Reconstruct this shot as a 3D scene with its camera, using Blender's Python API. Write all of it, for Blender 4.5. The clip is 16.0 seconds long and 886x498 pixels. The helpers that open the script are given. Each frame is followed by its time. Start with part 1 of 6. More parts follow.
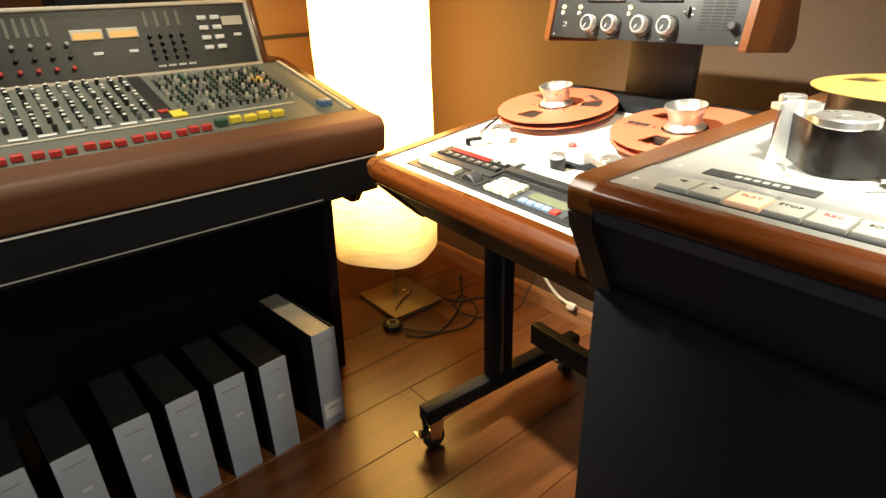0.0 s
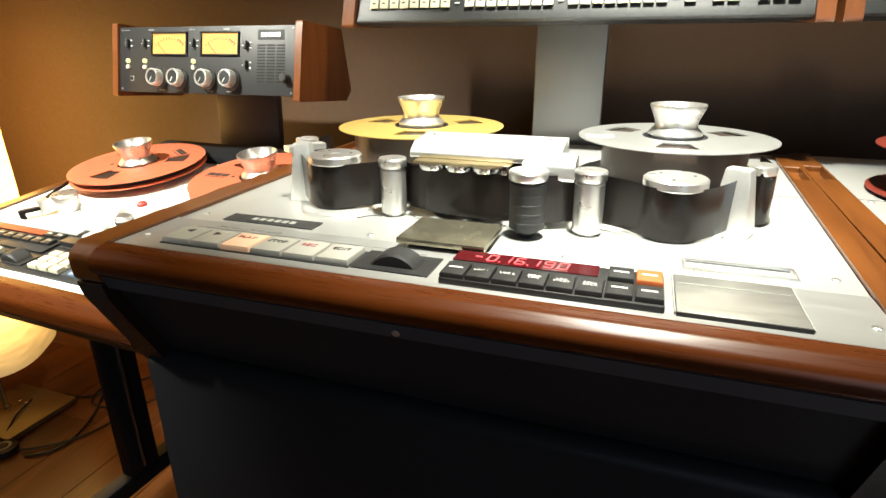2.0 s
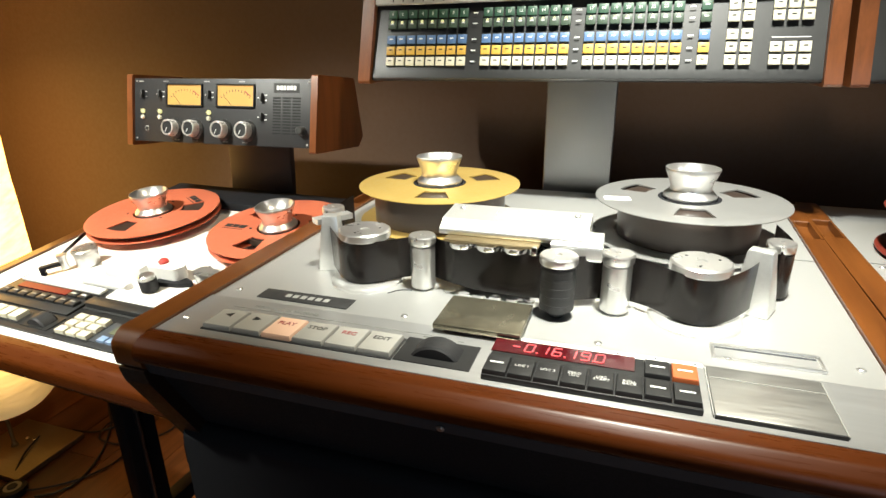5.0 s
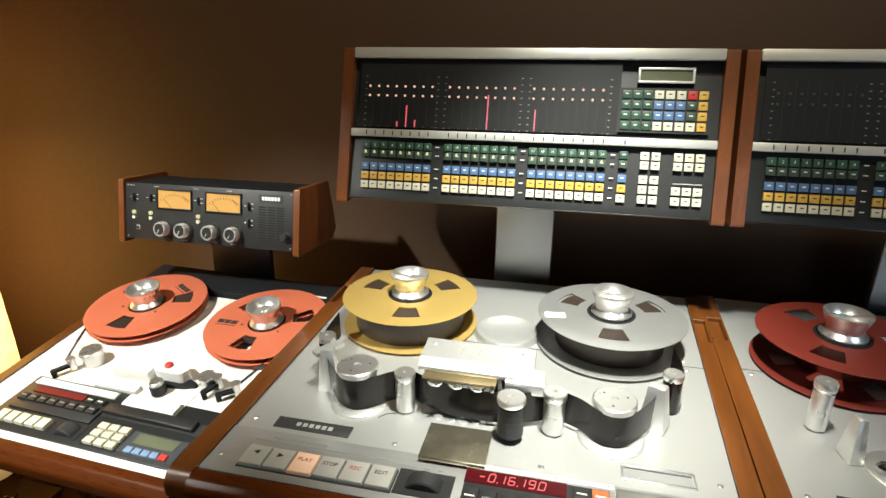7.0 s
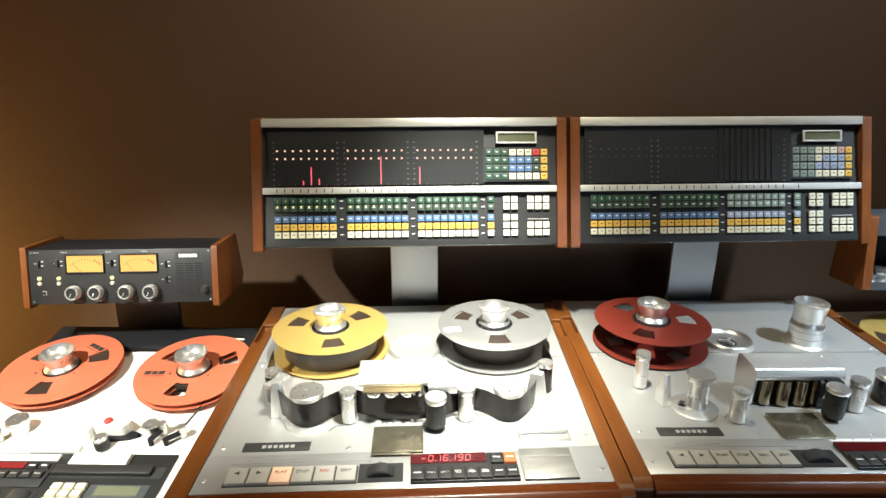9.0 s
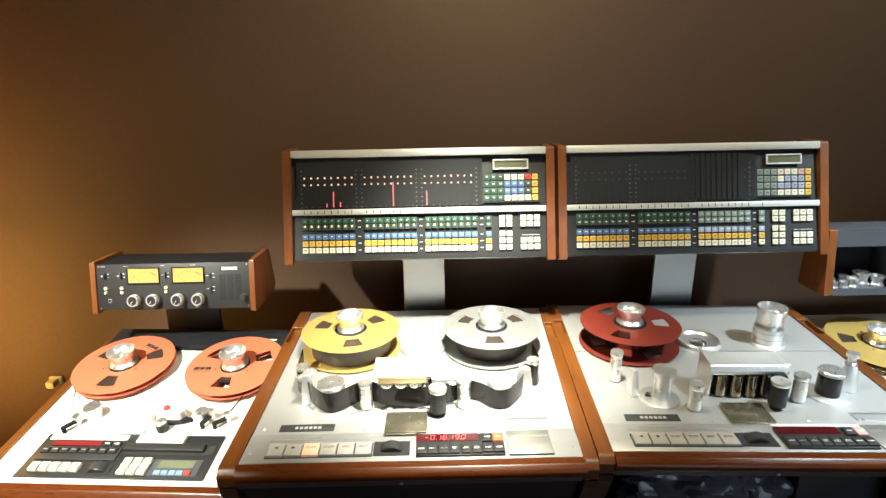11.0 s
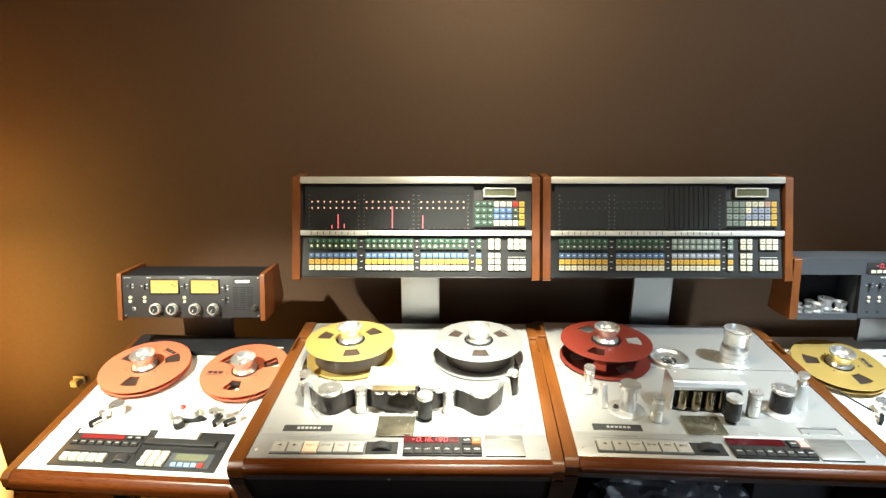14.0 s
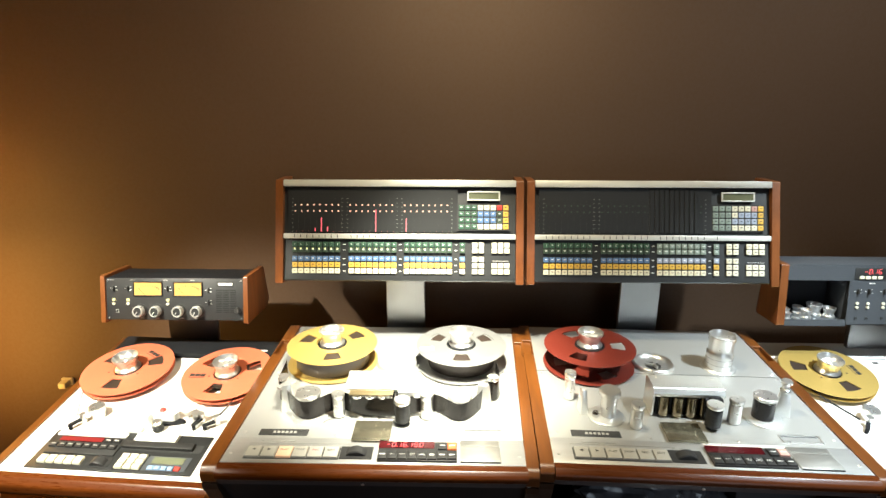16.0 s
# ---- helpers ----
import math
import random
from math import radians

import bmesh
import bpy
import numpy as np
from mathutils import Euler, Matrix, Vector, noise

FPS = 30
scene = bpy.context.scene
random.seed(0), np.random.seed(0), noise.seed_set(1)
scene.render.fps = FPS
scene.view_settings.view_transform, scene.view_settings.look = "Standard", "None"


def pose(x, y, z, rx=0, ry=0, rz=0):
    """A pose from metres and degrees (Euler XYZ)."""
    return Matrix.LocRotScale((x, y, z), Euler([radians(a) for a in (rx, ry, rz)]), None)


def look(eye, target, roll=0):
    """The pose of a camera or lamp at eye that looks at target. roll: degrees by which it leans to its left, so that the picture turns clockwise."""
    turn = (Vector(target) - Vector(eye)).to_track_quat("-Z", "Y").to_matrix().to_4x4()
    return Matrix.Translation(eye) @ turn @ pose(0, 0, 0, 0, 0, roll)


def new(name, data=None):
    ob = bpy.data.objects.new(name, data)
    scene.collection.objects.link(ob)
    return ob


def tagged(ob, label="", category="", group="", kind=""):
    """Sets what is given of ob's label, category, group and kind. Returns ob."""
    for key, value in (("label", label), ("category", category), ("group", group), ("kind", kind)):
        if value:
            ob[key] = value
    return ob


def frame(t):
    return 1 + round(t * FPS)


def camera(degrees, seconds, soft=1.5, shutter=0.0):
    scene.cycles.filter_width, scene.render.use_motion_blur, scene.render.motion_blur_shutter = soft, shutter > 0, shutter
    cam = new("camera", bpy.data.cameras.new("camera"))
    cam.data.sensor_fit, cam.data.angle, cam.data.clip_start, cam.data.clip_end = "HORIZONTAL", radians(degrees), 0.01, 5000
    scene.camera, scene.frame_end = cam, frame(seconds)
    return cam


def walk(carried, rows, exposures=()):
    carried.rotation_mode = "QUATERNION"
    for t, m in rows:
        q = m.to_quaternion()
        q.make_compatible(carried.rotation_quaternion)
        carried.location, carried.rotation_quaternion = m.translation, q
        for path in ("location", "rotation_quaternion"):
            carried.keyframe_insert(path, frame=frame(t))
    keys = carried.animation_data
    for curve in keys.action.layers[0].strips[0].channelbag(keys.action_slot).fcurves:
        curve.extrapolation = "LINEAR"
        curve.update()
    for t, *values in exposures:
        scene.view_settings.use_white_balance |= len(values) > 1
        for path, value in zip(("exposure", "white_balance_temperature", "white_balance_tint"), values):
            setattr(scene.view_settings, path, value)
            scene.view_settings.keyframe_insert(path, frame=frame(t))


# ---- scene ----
cam = camera(76.15, 16.0)
PATH = [
    (0, (0.292, -0.612, 1.099), (-1.124, 0.522, 0.256), -1.8),
    (0.5, (0.396, -0.555, 1.087), (-0.705, 0.933, 0.332), -0.9),
    (1, (0.436, -0.528, 1.094), (-0.402, 1.136, 0.365), -0.9),
    (1.5, (0.441, -0.508, 1.092), (-0.235, 1.236, 0.381), -0.5),
    (2, (0.439, -0.498, 1.093), (-0.181, 1.268, 0.389), -0.4),
    (2.5, (0.436, -0.501, 1.097), (-0.171, 1.276, 0.409), -0.3),
    (3, (0.433, -0.508, 1.102), (-0.171, 1.278, 0.435), -0.1),
    (5.5, (0.394, -0.500, 1.239), (-0.203, 1.277, 0.541), -1.1),
    (6, (0.400, -0.507, 1.334), (-0.184, 1.259, 0.600), -1.3),
    (6.5, (0.399, -0.546, 1.386), (-0.124, 1.249, 0.676), -0.4),
    (7, (0.393, -0.605, 1.428), (-0.030, 1.219, 0.725), 0.0),
    (7.5, (0.370, -0.683, 1.451), (0.091, 1.180, 0.777), 0.0),
    (8, (0.341, -0.748, 1.461), (0.201, 1.146, 0.834), 0.1),
    (8.5, (0.320, -0.796, 1.502), (0.308, 1.103, 0.874), -0.0),
    (9, (0.311, -0.826, 1.547), (0.395, 1.065, 0.901), 0.0),
    (11.5, (0.356, -1.046, 1.659), (0.355, 0.849, 1.019), -1.0),
    (12, (0.361, -1.063, 1.676), (0.360, 0.834, 1.042), -0.6),
    (12.5, (0.368, -1.082, 1.697), (0.362, 0.813, 1.057), -0.4),
    (13, (0.381, -1.116, 1.702), (0.361, 0.784, 1.078), -0.4),
    (13.5, (0.384, -1.138, 1.710), (0.364, 0.765, 1.096), -0.3),
    (14, (0.395, -1.144, 1.721), (0.373, 0.760, 1.110), -0.1),
    (14.5, (0.416, -1.142, 1.724), (0.389, 0.763, 1.117), -0.1),
    (15, (0.438, -1.141, 1.723), (0.407, 0.765, 1.121), -0.1),
    (15.5, (0.450, -1.140, 1.722), (0.418, 0.767, 1.121), -0.0),
    (16, (0.460, -1.134, 1.721), (0.420, 0.773, 1.119), -0.0),
]
EXPOSURES = [(0, 0.25, 6500, 4), (0.5, 0.0, 6400, 4), (1.0, -0.2, 6300, 4), (2.0, -0.3, 6200, 4), (3.0, -0.4, 6150, 5), (5.5, -1.06, 6050, 6), (6.0, -1.3, 6000, 6), (7.0, -1.2, 6000, 6), (8.0, -0.9, 6000, 6), (9.0, -0.6, 6050, 6), (11.5, -0.15, 6350, 4), (14.0, -0.05, 6450, 4), (16.0, -0.05, 6500, 4)]
walk(cam, [(t, look(eye, target, roll)) for t, eye, target, roll in PATH], EXPOSURES)

# ------------------------------------------------------------------ world and lights
world = bpy.data.worlds.new("world")
scene.world = world
world.use_nodes = True
world.node_tree.nodes["Background"].inputs[0].default_value = (0.02, 0.018, 0.016, 1)
world.node_tree.nodes["Background"].inputs[1].default_value = 0.3


def spot(name, eye, target, watts, angle, blend, size, colour):
    data = bpy.data.lights.new(name, "SPOT")
    data.energy, data.spot_size, data.spot_blend = watts, radians(angle), blend
    data.shadow_soft_size, data.color = size, colour
    ob = new(name, data)
    ob.matrix_basis = look(eye, target)
    return ob


def spill(eye, watts, wide, colour):
    """The wide soft part of a downlight's beam."""
    data = bpy.data.lights.new("ceiling_spot", "AREA")
    data.shape, data.size, data.energy, data.color = "DISK", wide, watts, colour
    ob = new("ceiling_spot", data)
    ob.matrix_basis = look(eye, (eye[0], eye[1] + 0.001, 0.0))


spot("ceiling_spot", (-0.86, -0.68, 2.32), (-0.38, 0.31, 0.83), 620, 38, 0.8, 0.035, (1.0, 0.94, 0.80))
spot("ceiling_spot", (0.48, -0.08, 2.44), (0.40, 0.29, 0.9), 900, 39, 1.0, 0.05, (1.0, 0.95, 0.82))
spill((0.52, 0.10, 2.46), 25, 0.10, (1.0, 0.83, 0.56))
spot("ceiling_spot", (1.90, -0.20, 2.44), (1.52, 0.20, 0.9), 390, 50, 1.0, 0.05, (0.82, 0.92, 1.0))
spill((1.9, 0.08, 2.46), 7.5, 0.10, (1.0, 0.94, 0.86))
spot("ceiling_spot", (-1.25, -0.6, 2.44), (-1.22, -0.45, 0.85), 95, 54, 1.0, 0.04, (1.0, 0.93, 0.80))


def window_light(eye, target, watts, wide, high, colour):
    data = bpy.data.lights.new("window_light", "AREA")
    data.shape, data.size, data.size_y, data.energy, data.color = "RECTANGLE", wide, high, watts, colour
    ob = new("window_light", data)
    ob.matrix_basis = look(eye, target)


# added bluish fill standing in for unseen daylight; the closed walls hold no window
window_light((1.5, -2.9, 1.35), (-0.3, 0.0, 0.65), 25, 1.6, 1.8, (0.72, 0.84, 1.0))


# ------------------------------------------------------------------ materials
def nodes_of(name):
    m = bpy.data.materials.new(name)
    m.use_nodes = True
    t = m.node_tree
    return m, t.nodes, t.links, t.nodes["Principled BSDF"]


def surface(name, colour, rough=0.5, metal=0.0, vary=0.12, grain=60.0, blotch=4.0, bump=0.0, stretch=(1, 1, 1),
            coat=0.0, random=0.0, rough_vary=0.15):
    """A surface with grain and blotches at real size."""
    m, n, l, b = nodes_of(name)
    tc = n.new("ShaderNodeTexCoord")
    mp = n.new("ShaderNodeMapping")
    mp.inputs["Scale"].default_value = stretch
    l.new(tc.outputs["Object"], mp.inputs["Vector"])
    fine = n.new("ShaderNodeTexNoise")
    fine.inputs["Scale"].default_value, fine.inputs["Detail"].default_value = grain, 5
    wide = n.new("ShaderNodeTexNoise")
    wide.inputs["Scale"].default_value, wide.inputs["Detail"].default_value = blotch, 3
    l.new(mp.outputs[0], fine.inputs["Vector"])
    l.new(tc.outputs["Object"], wide.inputs["Vector"])
    add = n.new("ShaderNodeMath")
    add.operation = "ADD"
    l.new(fine.outputs[0], add.inputs[0])
    l.new(wide.outputs[0], add.inputs[1])
    value = n.new("ShaderNodeMapRange")
    value.inputs["From Min"].default_value, value.inputs["From Max"].default_value = 0.6, 1.4
    value.inputs["To Min"].default_value, value.inputs["To Max"].default_value = 1 - vary, 1 + vary
    l.new(add.outputs[0], value.inputs["Value"])
    last = value.outputs[0]
    if random:
        info = n.new("ShaderNodeObjectInfo")
        rr = n.new("ShaderNodeMapRange")
        rr.inputs["To Min"].default_value, rr.inputs["To Max"].default_value = 1 - random, 1 + random
        l.new(info.outputs["Random"], rr.inputs["Value"])
        mul = n.new("ShaderNodeMath")
        mul.operation = "MULTIPLY"
        l.new(last, mul.inputs[0])
        l.new(rr.outputs[0], mul.inputs[1])
        last = mul.outputs[0]
    hsv = n.new("ShaderNodeHueSaturation")
    hsv.inputs["Color"].default_value = (*colour, 1)
    l.new(last, hsv.inputs["Value"])
    l.new(hsv.outputs[0], b.inputs["Base Color"])
    rg = n.new("ShaderNodeMapRange")
    rg.inputs["From Min"].default_value, rg.inputs["From Max"].default_value = 0.3, 0.7
    rg.inputs["To Min"].default_value = rough * (1 - rough_vary)
    rg.inputs["To Max"].default_value = min(1, rough * (1 + rough_vary))
    l.new(fine.outputs[0], rg.inputs["Value"])
    l.new(rg.outputs[0], b.inputs["Roughness"])
    b.inputs["Metallic"].default_value = metal
    b.inputs["Coat Weight"].default_value = coat
    b.inputs["Coat Roughness"].default_value = 0.18
    if bump:
        bp = n.new("ShaderNodeBump")
        bp.inputs["Strength"].default_value, bp.inputs["Distance"].default_value = bump, 0.002
        l.new(fine.outputs[0], bp.inputs["Height"])
        l.new(bp.outputs[0], b.inputs["Normal"])
    return m


def wood(name, dark, light, along="x", rough=0.38, random=0.0, coat=0.25, scale=9.0, figure=1.0):
    """Veneer or boards: long drawn grain with fine pores."""
    m, n, l, b = nodes_of(name)
    tc = n.new("ShaderNodeTexCoord")
    mp = n.new("ShaderNodeMapping")
    s = [scale * 6, scale * 6, scale * 6]
    s["xyz".index(along)] = scale * 0.45
    mp.inputs["Scale"].default_value = s
    l.new(tc.outputs["Object"], mp.inputs["Vector"])
    vec = mp.outputs[0]
    info = n.new("ShaderNodeObjectInfo")
    if random:
        shift = n.new("ShaderNodeVectorMath")
        shift.operation = "MULTIPLY_ADD"
        l.new(info.outputs["Random"], shift.inputs[0])
        shift.inputs[1].default_value = (37, 53, 71)
        l.new(vec, shift.inputs[2])
        vec = shift.outputs[0]
    grain = n.new("ShaderNodeTexNoise")
    grain.inputs["Scale"].default_value, grain.inputs["Detail"].default_value, grain.inputs["Distortion"].default_value = 1.0, 8, 0.6
    pores = n.new("ShaderNodeTexNoise")
    pores.inputs["Scale"].default_value, pores.inputs["Detail"].default_value = 7.0, 3
    l.new(vec, grain.inputs["Vector"])
    l.new(vec, pores.inputs["Vector"])
    ramp = n.new("ShaderNodeValToRGB")
    ramp.color_ramp.elements[0].position, ramp.color_ramp.elements[1].position = 0.32, 0.68
    ramp.color_ramp.elements[0].color, ramp.color_ramp.elements[1].color = (*dark, 1), (*light, 1)
    l.new(grain.outputs[0], ramp.inputs[0])
    value = n.new("ShaderNodeMapRange")
    value.inputs["From Min"].default_value, value.inputs["From Max"].default_value = 0.3, 0.7
    value.inputs["To Min"].default_value, value.inputs["To Max"].default_value = 1 - 0.18 * figure, 1 + 0.12 * figure
    l.new(pores.outputs[0], value.inputs["Value"])
    last = value.outputs[0]
    if random:
        rr = n.new("ShaderNodeMapRange")
        rr.inputs["To Min"].default_value, rr.inputs["To Max"].default_value = 1 - random, 1 + random
        l.new(info.outputs["Random"], rr.inputs["Value"])
        mul = n.new("ShaderNodeMath")
        mul.operation = "MULTIPLY"
        l.new(last, mul.inputs[0])
        l.new(rr.outputs[0], mul.inputs[1])
        last = mul.outputs[0]
    hsv = n.new("ShaderNodeHueSaturation")
    l.new(ramp.outputs[0], hsv.inputs["Color"])
    l.new(last, hsv.inputs["Value"])
    l.new(hsv.outputs[0], b.inputs["Base Color"])
    rg = n.new("ShaderNodeMapRange")
    rg.inputs["To Min"].default_value, rg.inputs["To Max"].default_value = rough * 0.8, rough * 1.25
    l.new(pores.outputs[0], rg.inputs["Value"])
    l.new(rg.outputs[0], b.inputs["Roughness"])
    b.inputs["Coat Weight"].default_value, b.inputs["Coat Roughness"].default_value = coat, 0.13
    bp = n.new("ShaderNodeBump")
    bp.inputs["Strength"].default_value, bp.inputs["Distance"].default_value = 0.12 * figure * figure, 0.001
    l.new(pores.outputs[0], bp.inputs["Height"])
    l.new(bp.outputs[0], b.inputs["Normal"])
    return m


def glow(name, colour, strength, base=(0.1, 0.1, 0.1)):
    m, n, l, b = nodes_of(name)
    b.inputs["Base Color"].default_value = (*base, 1)
    b.inputs["Emission Color"].default_value = (*colour, 1)
    b.inputs["Emission Strength"].default_value = strength
    b.inputs["Roughness"].default_value = 0.4
    return m


def paper_shade():
    """Lit paper: the bulbs hang in the upper part, creases catch the light lower down."""
    m, n, l, b = nodes_of("lit paper")
    tc = n.new("ShaderNodeTexCoord")
    sep = n.new("ShaderNodeSeparateXYZ")
    l.new(tc.outputs["Object"], sep.inputs[0])
    ramp = n.new("ShaderNodeMapRange")
    ramp.interpolation_type = "SMOOTHSTEP"
    ramp.inputs["From Min"].default_value, ramp.inputs["From Max"].default_value = -0.02, 0.44
    ramp.inputs["To Min"].default_value, ramp.inputs["To Max"].default_value = 0.45, 10.5
    l.new(sep.outputs["Z"], ramp.inputs["Value"])
    mp = n.new("ShaderNodeMapping")
    mp.inputs["Scale"].default_value = (3, 3, 16)
    l.new(tc.outputs["Object"], mp.inputs["Vector"])
    crease = n.new("ShaderNodeTexNoise")
    crease.inputs["Scale"].default_value, crease.inputs["Detail"].default_value = 4, 6
    l.new(mp.outputs[0], crease.inputs["Vector"])
    cr = n.new("ShaderNodeMapRange")
    cr.inputs["From Min"].default_value, cr.inputs["From Max"].default_value = 0.3, 0.7
    cr.inputs["To Min"].default_value, cr.inputs["To Max"].default_value = 0.70, 1.22
    l.new(crease.outputs[0], cr.inputs["Value"])
    mul = n.new("ShaderNodeMath")
    mul.operation = "MULTIPLY"
    l.new(ramp.outputs[0], mul.inputs[0])
    l.new(cr.outputs[0], mul.inputs[1])
    b.inputs["Base Color"].default_value = (0.8, 0.72, 0.55, 1)
    b.inputs["Roughness"].default_value = 0.8
    b.inputs["Emission Color"].default_value = (1.0, 0.52, 0.118, 1)
    l.new(mul.outputs[0], b.inputs["Emission Strength"])
    bp = n.new("ShaderNodeBump")
    bp.inputs["Strength"].default_value, bp.inputs["Distance"].default_value = 0.5, 0.004
    l.new(crease.outputs[0], bp.inputs["Height"])
    l.new(bp.outputs[0], b.inputs["Normal"])
    return m


ALU_DECK = surface("deck aluminium", (0.62, 0.62, 0.60), 0.40, 0.75, 0.025, 160, 4, 0.0, rough_vary=0.06)
ALU_STRIP = surface("brushed strip aluminium", (0.56, 0.56, 0.55), 0.36, 0.72, 0.08, 300, 6, 0.03, (0.04, 1, 1))
ALU_WHITE = surface("white enamelled deck", (0.80, 0.79, 0.76), 0.45, 0.1, 0.04, 200, 5, 0.02)
ALU_BRIGHT = surface("turned aluminium", (0.76, 0.75, 0.73), 0.28, 0.90, 0.02, 40, 9, 0.0, rough_vary=0.03)
ALU_CAST = surface("cast aluminium", (0.76, 0.76, 0.74), 0.33, 0.80, 0.06, 240, 9, 0.01)
ALU_BAR = surface("silver bar", (0.60, 0.60, 0.57), 0.46, 0.35, 0.06, 200, 9, 0.02, (0.05, 1, 1))
LID_METAL = surface("brushed lid metal", (0.50, 0.49, 0.46), 0.37, 0.85, 0.12, 220, 6, 0.02, (0.1, 1, 1))
SMOKED = surface("smoked metal plate", (0.30, 0.275, 0.20), 0.24, 0.85, 0.2, 60, 14, 0.0)
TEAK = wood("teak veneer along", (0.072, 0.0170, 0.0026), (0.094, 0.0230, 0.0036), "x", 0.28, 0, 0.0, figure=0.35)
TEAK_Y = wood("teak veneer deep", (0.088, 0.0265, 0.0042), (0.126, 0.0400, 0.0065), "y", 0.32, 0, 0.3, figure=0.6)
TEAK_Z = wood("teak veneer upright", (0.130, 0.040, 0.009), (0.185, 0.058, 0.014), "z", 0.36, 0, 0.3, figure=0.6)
BLACK = surface("black textured paint", (0.0115, 0.012, 0.014), 0.5, 0.0, 0.3, 400, 6, 0.08)
FRONT_GREY = surface("dark grey sloping panel", (0.021, 0.0213, 0.023), 0.50, 0.0, 0.2, 400, 6, 0.06)
VINYL = surface("dark grey vinyl", (0.020, 0.0205, 0.0225), 0.44, 0.0, 0.25, 500, 5, 0.1)
PANEL = surface("anthracite panel", (0.017, 0.0175, 0.018), 0.42, 0.1, 0.15, 300, 8, 0.03)
UNIT_PANEL = surface("grey black front panel", (0.016, 0.016, 0.017), 0.50, 0.0, 0.12, 300, 8, 0.02)
VOID = surface("open slot", (0.003, 0.003, 0.003), 0.8, 0, 0.1)
PANEL_GREY = surface("grey panel", (0.055, 0.06, 0.068), 0.45, 0.1, 0.12, 300, 8, 0.03)
POST_GREY = surface("grey post metal", (0.29, 0.29, 0.295), 0.38, 1.0, 0.03, 30, 3, 0.0, rough_vary=0.03)
BRONZE = surface("polished bronze", (0.34, 0.29, 0.20), 0.16, 1.0, 0.1, 60, 20)
KNOB = surface("satin knob metal", (0.64, 0.63, 0.60), 0.30, 0.6, 0.06, 120, 9)
POST_DARK = surface("dark post metal", (0.085, 0.072, 0.070), 0.38, 0.3, 0.06, 30, 6, 0.0, rough_vary=0.05)
CORNER = surface("dark brown side paint", (0.020, 0.011, 0.007), 0.42, 0, 0.2, 200, 6, 0.05)
RUBBER = surface("black rubber", (0.018, 0.018, 0.019), 0.55, 0.0, 0.2, 200, 20, 0.05)
TAPE = surface("brown magnetic tape", (0.013, 0.010, 0.009), 0.20, 0.0, 0.08, 40, 12, 0.0)
TAPE_PACK = surface("wound tape pack", (0.032, 0.022, 0.017), 0.33, 0.0, 0.25, 900, 14, 0.05, (0.02, 0.02, 1))
GOLD = surface("gold anodised flange", (0.56, 0.39, 0.115), 0.36, 0.6, 0.07, 160, 7, 0.02)
SILVER = surface("silver flange", (0.50, 0.50, 0.49), 0.34, 0.8, 0.06, 160, 7, 0.02)
RED = surface("red anodised flange", (0.55, 0.145, 0.075), 0.36, 0.15, 0.08, 160, 7, 0.02)
RED_DARK = surface("deep red flange", (0.135, 0.019, 0.011), 0.40, 0.15, 0.08, 160, 7, 0.02)
K_IVORY = surface("ivory key cap", (0.62, 0.59, 0.46), 0.45, 0, 0.04, 80, 30, 0, random=0.06)
K_GREY = surface("warm grey key cap", (0.35, 0.34, 0.31), 0.45, 0, 0.04, 80, 30, 0, random=0.05)
K_YELLOW = surface("yellow key cap", (0.58, 0.36, 0.06), 0.45, 0, 0.05, 80, 30, 0, random=0.07)
FADER_YELLOW = surface("bright yellow cap", (0.80, 0.64, 0.06), 0.45, 0, 0.04, 80, 30, 0)
K_BLUE = surface("blue key cap", (0.085, 0.16, 0.32), 0.45, 0, 0.05, 80, 30, 0, random=0.07)
K_GREEN = surface("dark green key cap", (0.032, 0.080, 0.050), 0.45, 0, 0.05, 80, 30, 0, random=0.1)
K_OLIVE = surface("grey green key cap", (0.045, 0.070, 0.048), 0.45, 0, 0.05, 80, 30, 0, random=0.1)
K_RED = surface("red key cap", (0.5, 0.04, 0.03), 0.45, 0, 0.05, 80, 30, 0, random=0.07)
# glare on the unlit bridge put into paler cap colours; red also used elsewhere
K_GLARE_GREEN = surface("green key cap with painted glare", (0.20, 0.25, 0.22), 0.45, 0, 0.05, 80, 30, 0, random=0.1)
K_GLARE_BLUE = surface("blue key cap with painted glare", (0.27, 0.31, 0.40), 0.45, 0, 0.05, 80, 30, 0, random=0.1)
K_PALE_RED = surface("pale red key cap", (0.50, 0.30, 0.26), 0.45, 0, 0.05, 80, 30, 0)
K_BLACK = surface("black key cap", (0.02, 0.02, 0.02), 0.42, 0, 0.1, 80, 30, 0)
K_PALEBLUE = surface("pale blue key cap", (0.20, 0.30, 0.46), 0.45, 0, 0.05, 80, 30, 0)
K_PLAY = glow("lit play key", (1.0, 0.5, 0.25), 0.16, (0.75, 0.5, 0.36))
K_ORANGE = glow("lit orange key", (1.0, 0.18, 0.03), 0.09, (0.42, 0.11, 0.035))
INK = surface("printed black", (0.02, 0.02, 0.02), 0.6, 0, 0.05)
INK_GREY = surface("printed grey", (0.28, 0.28, 0.26), 0.6, 0, 0.05)
INK_RED = surface("printed red", (0.36, 0.05, 0.05), 0.6, 0, 0.05)
WHITE = surface("printed white", (0.75, 0.75, 0.72), 0.5, 0, 0.05)
MARK = surface("silver print", (0.42, 0.42, 0.40), 0.45, 0.3, 0.05)
STICKER = surface("pink and blue sticker", (0.65, 0.35, 0.42), 0.5, 0, 0.3, 90, 60)
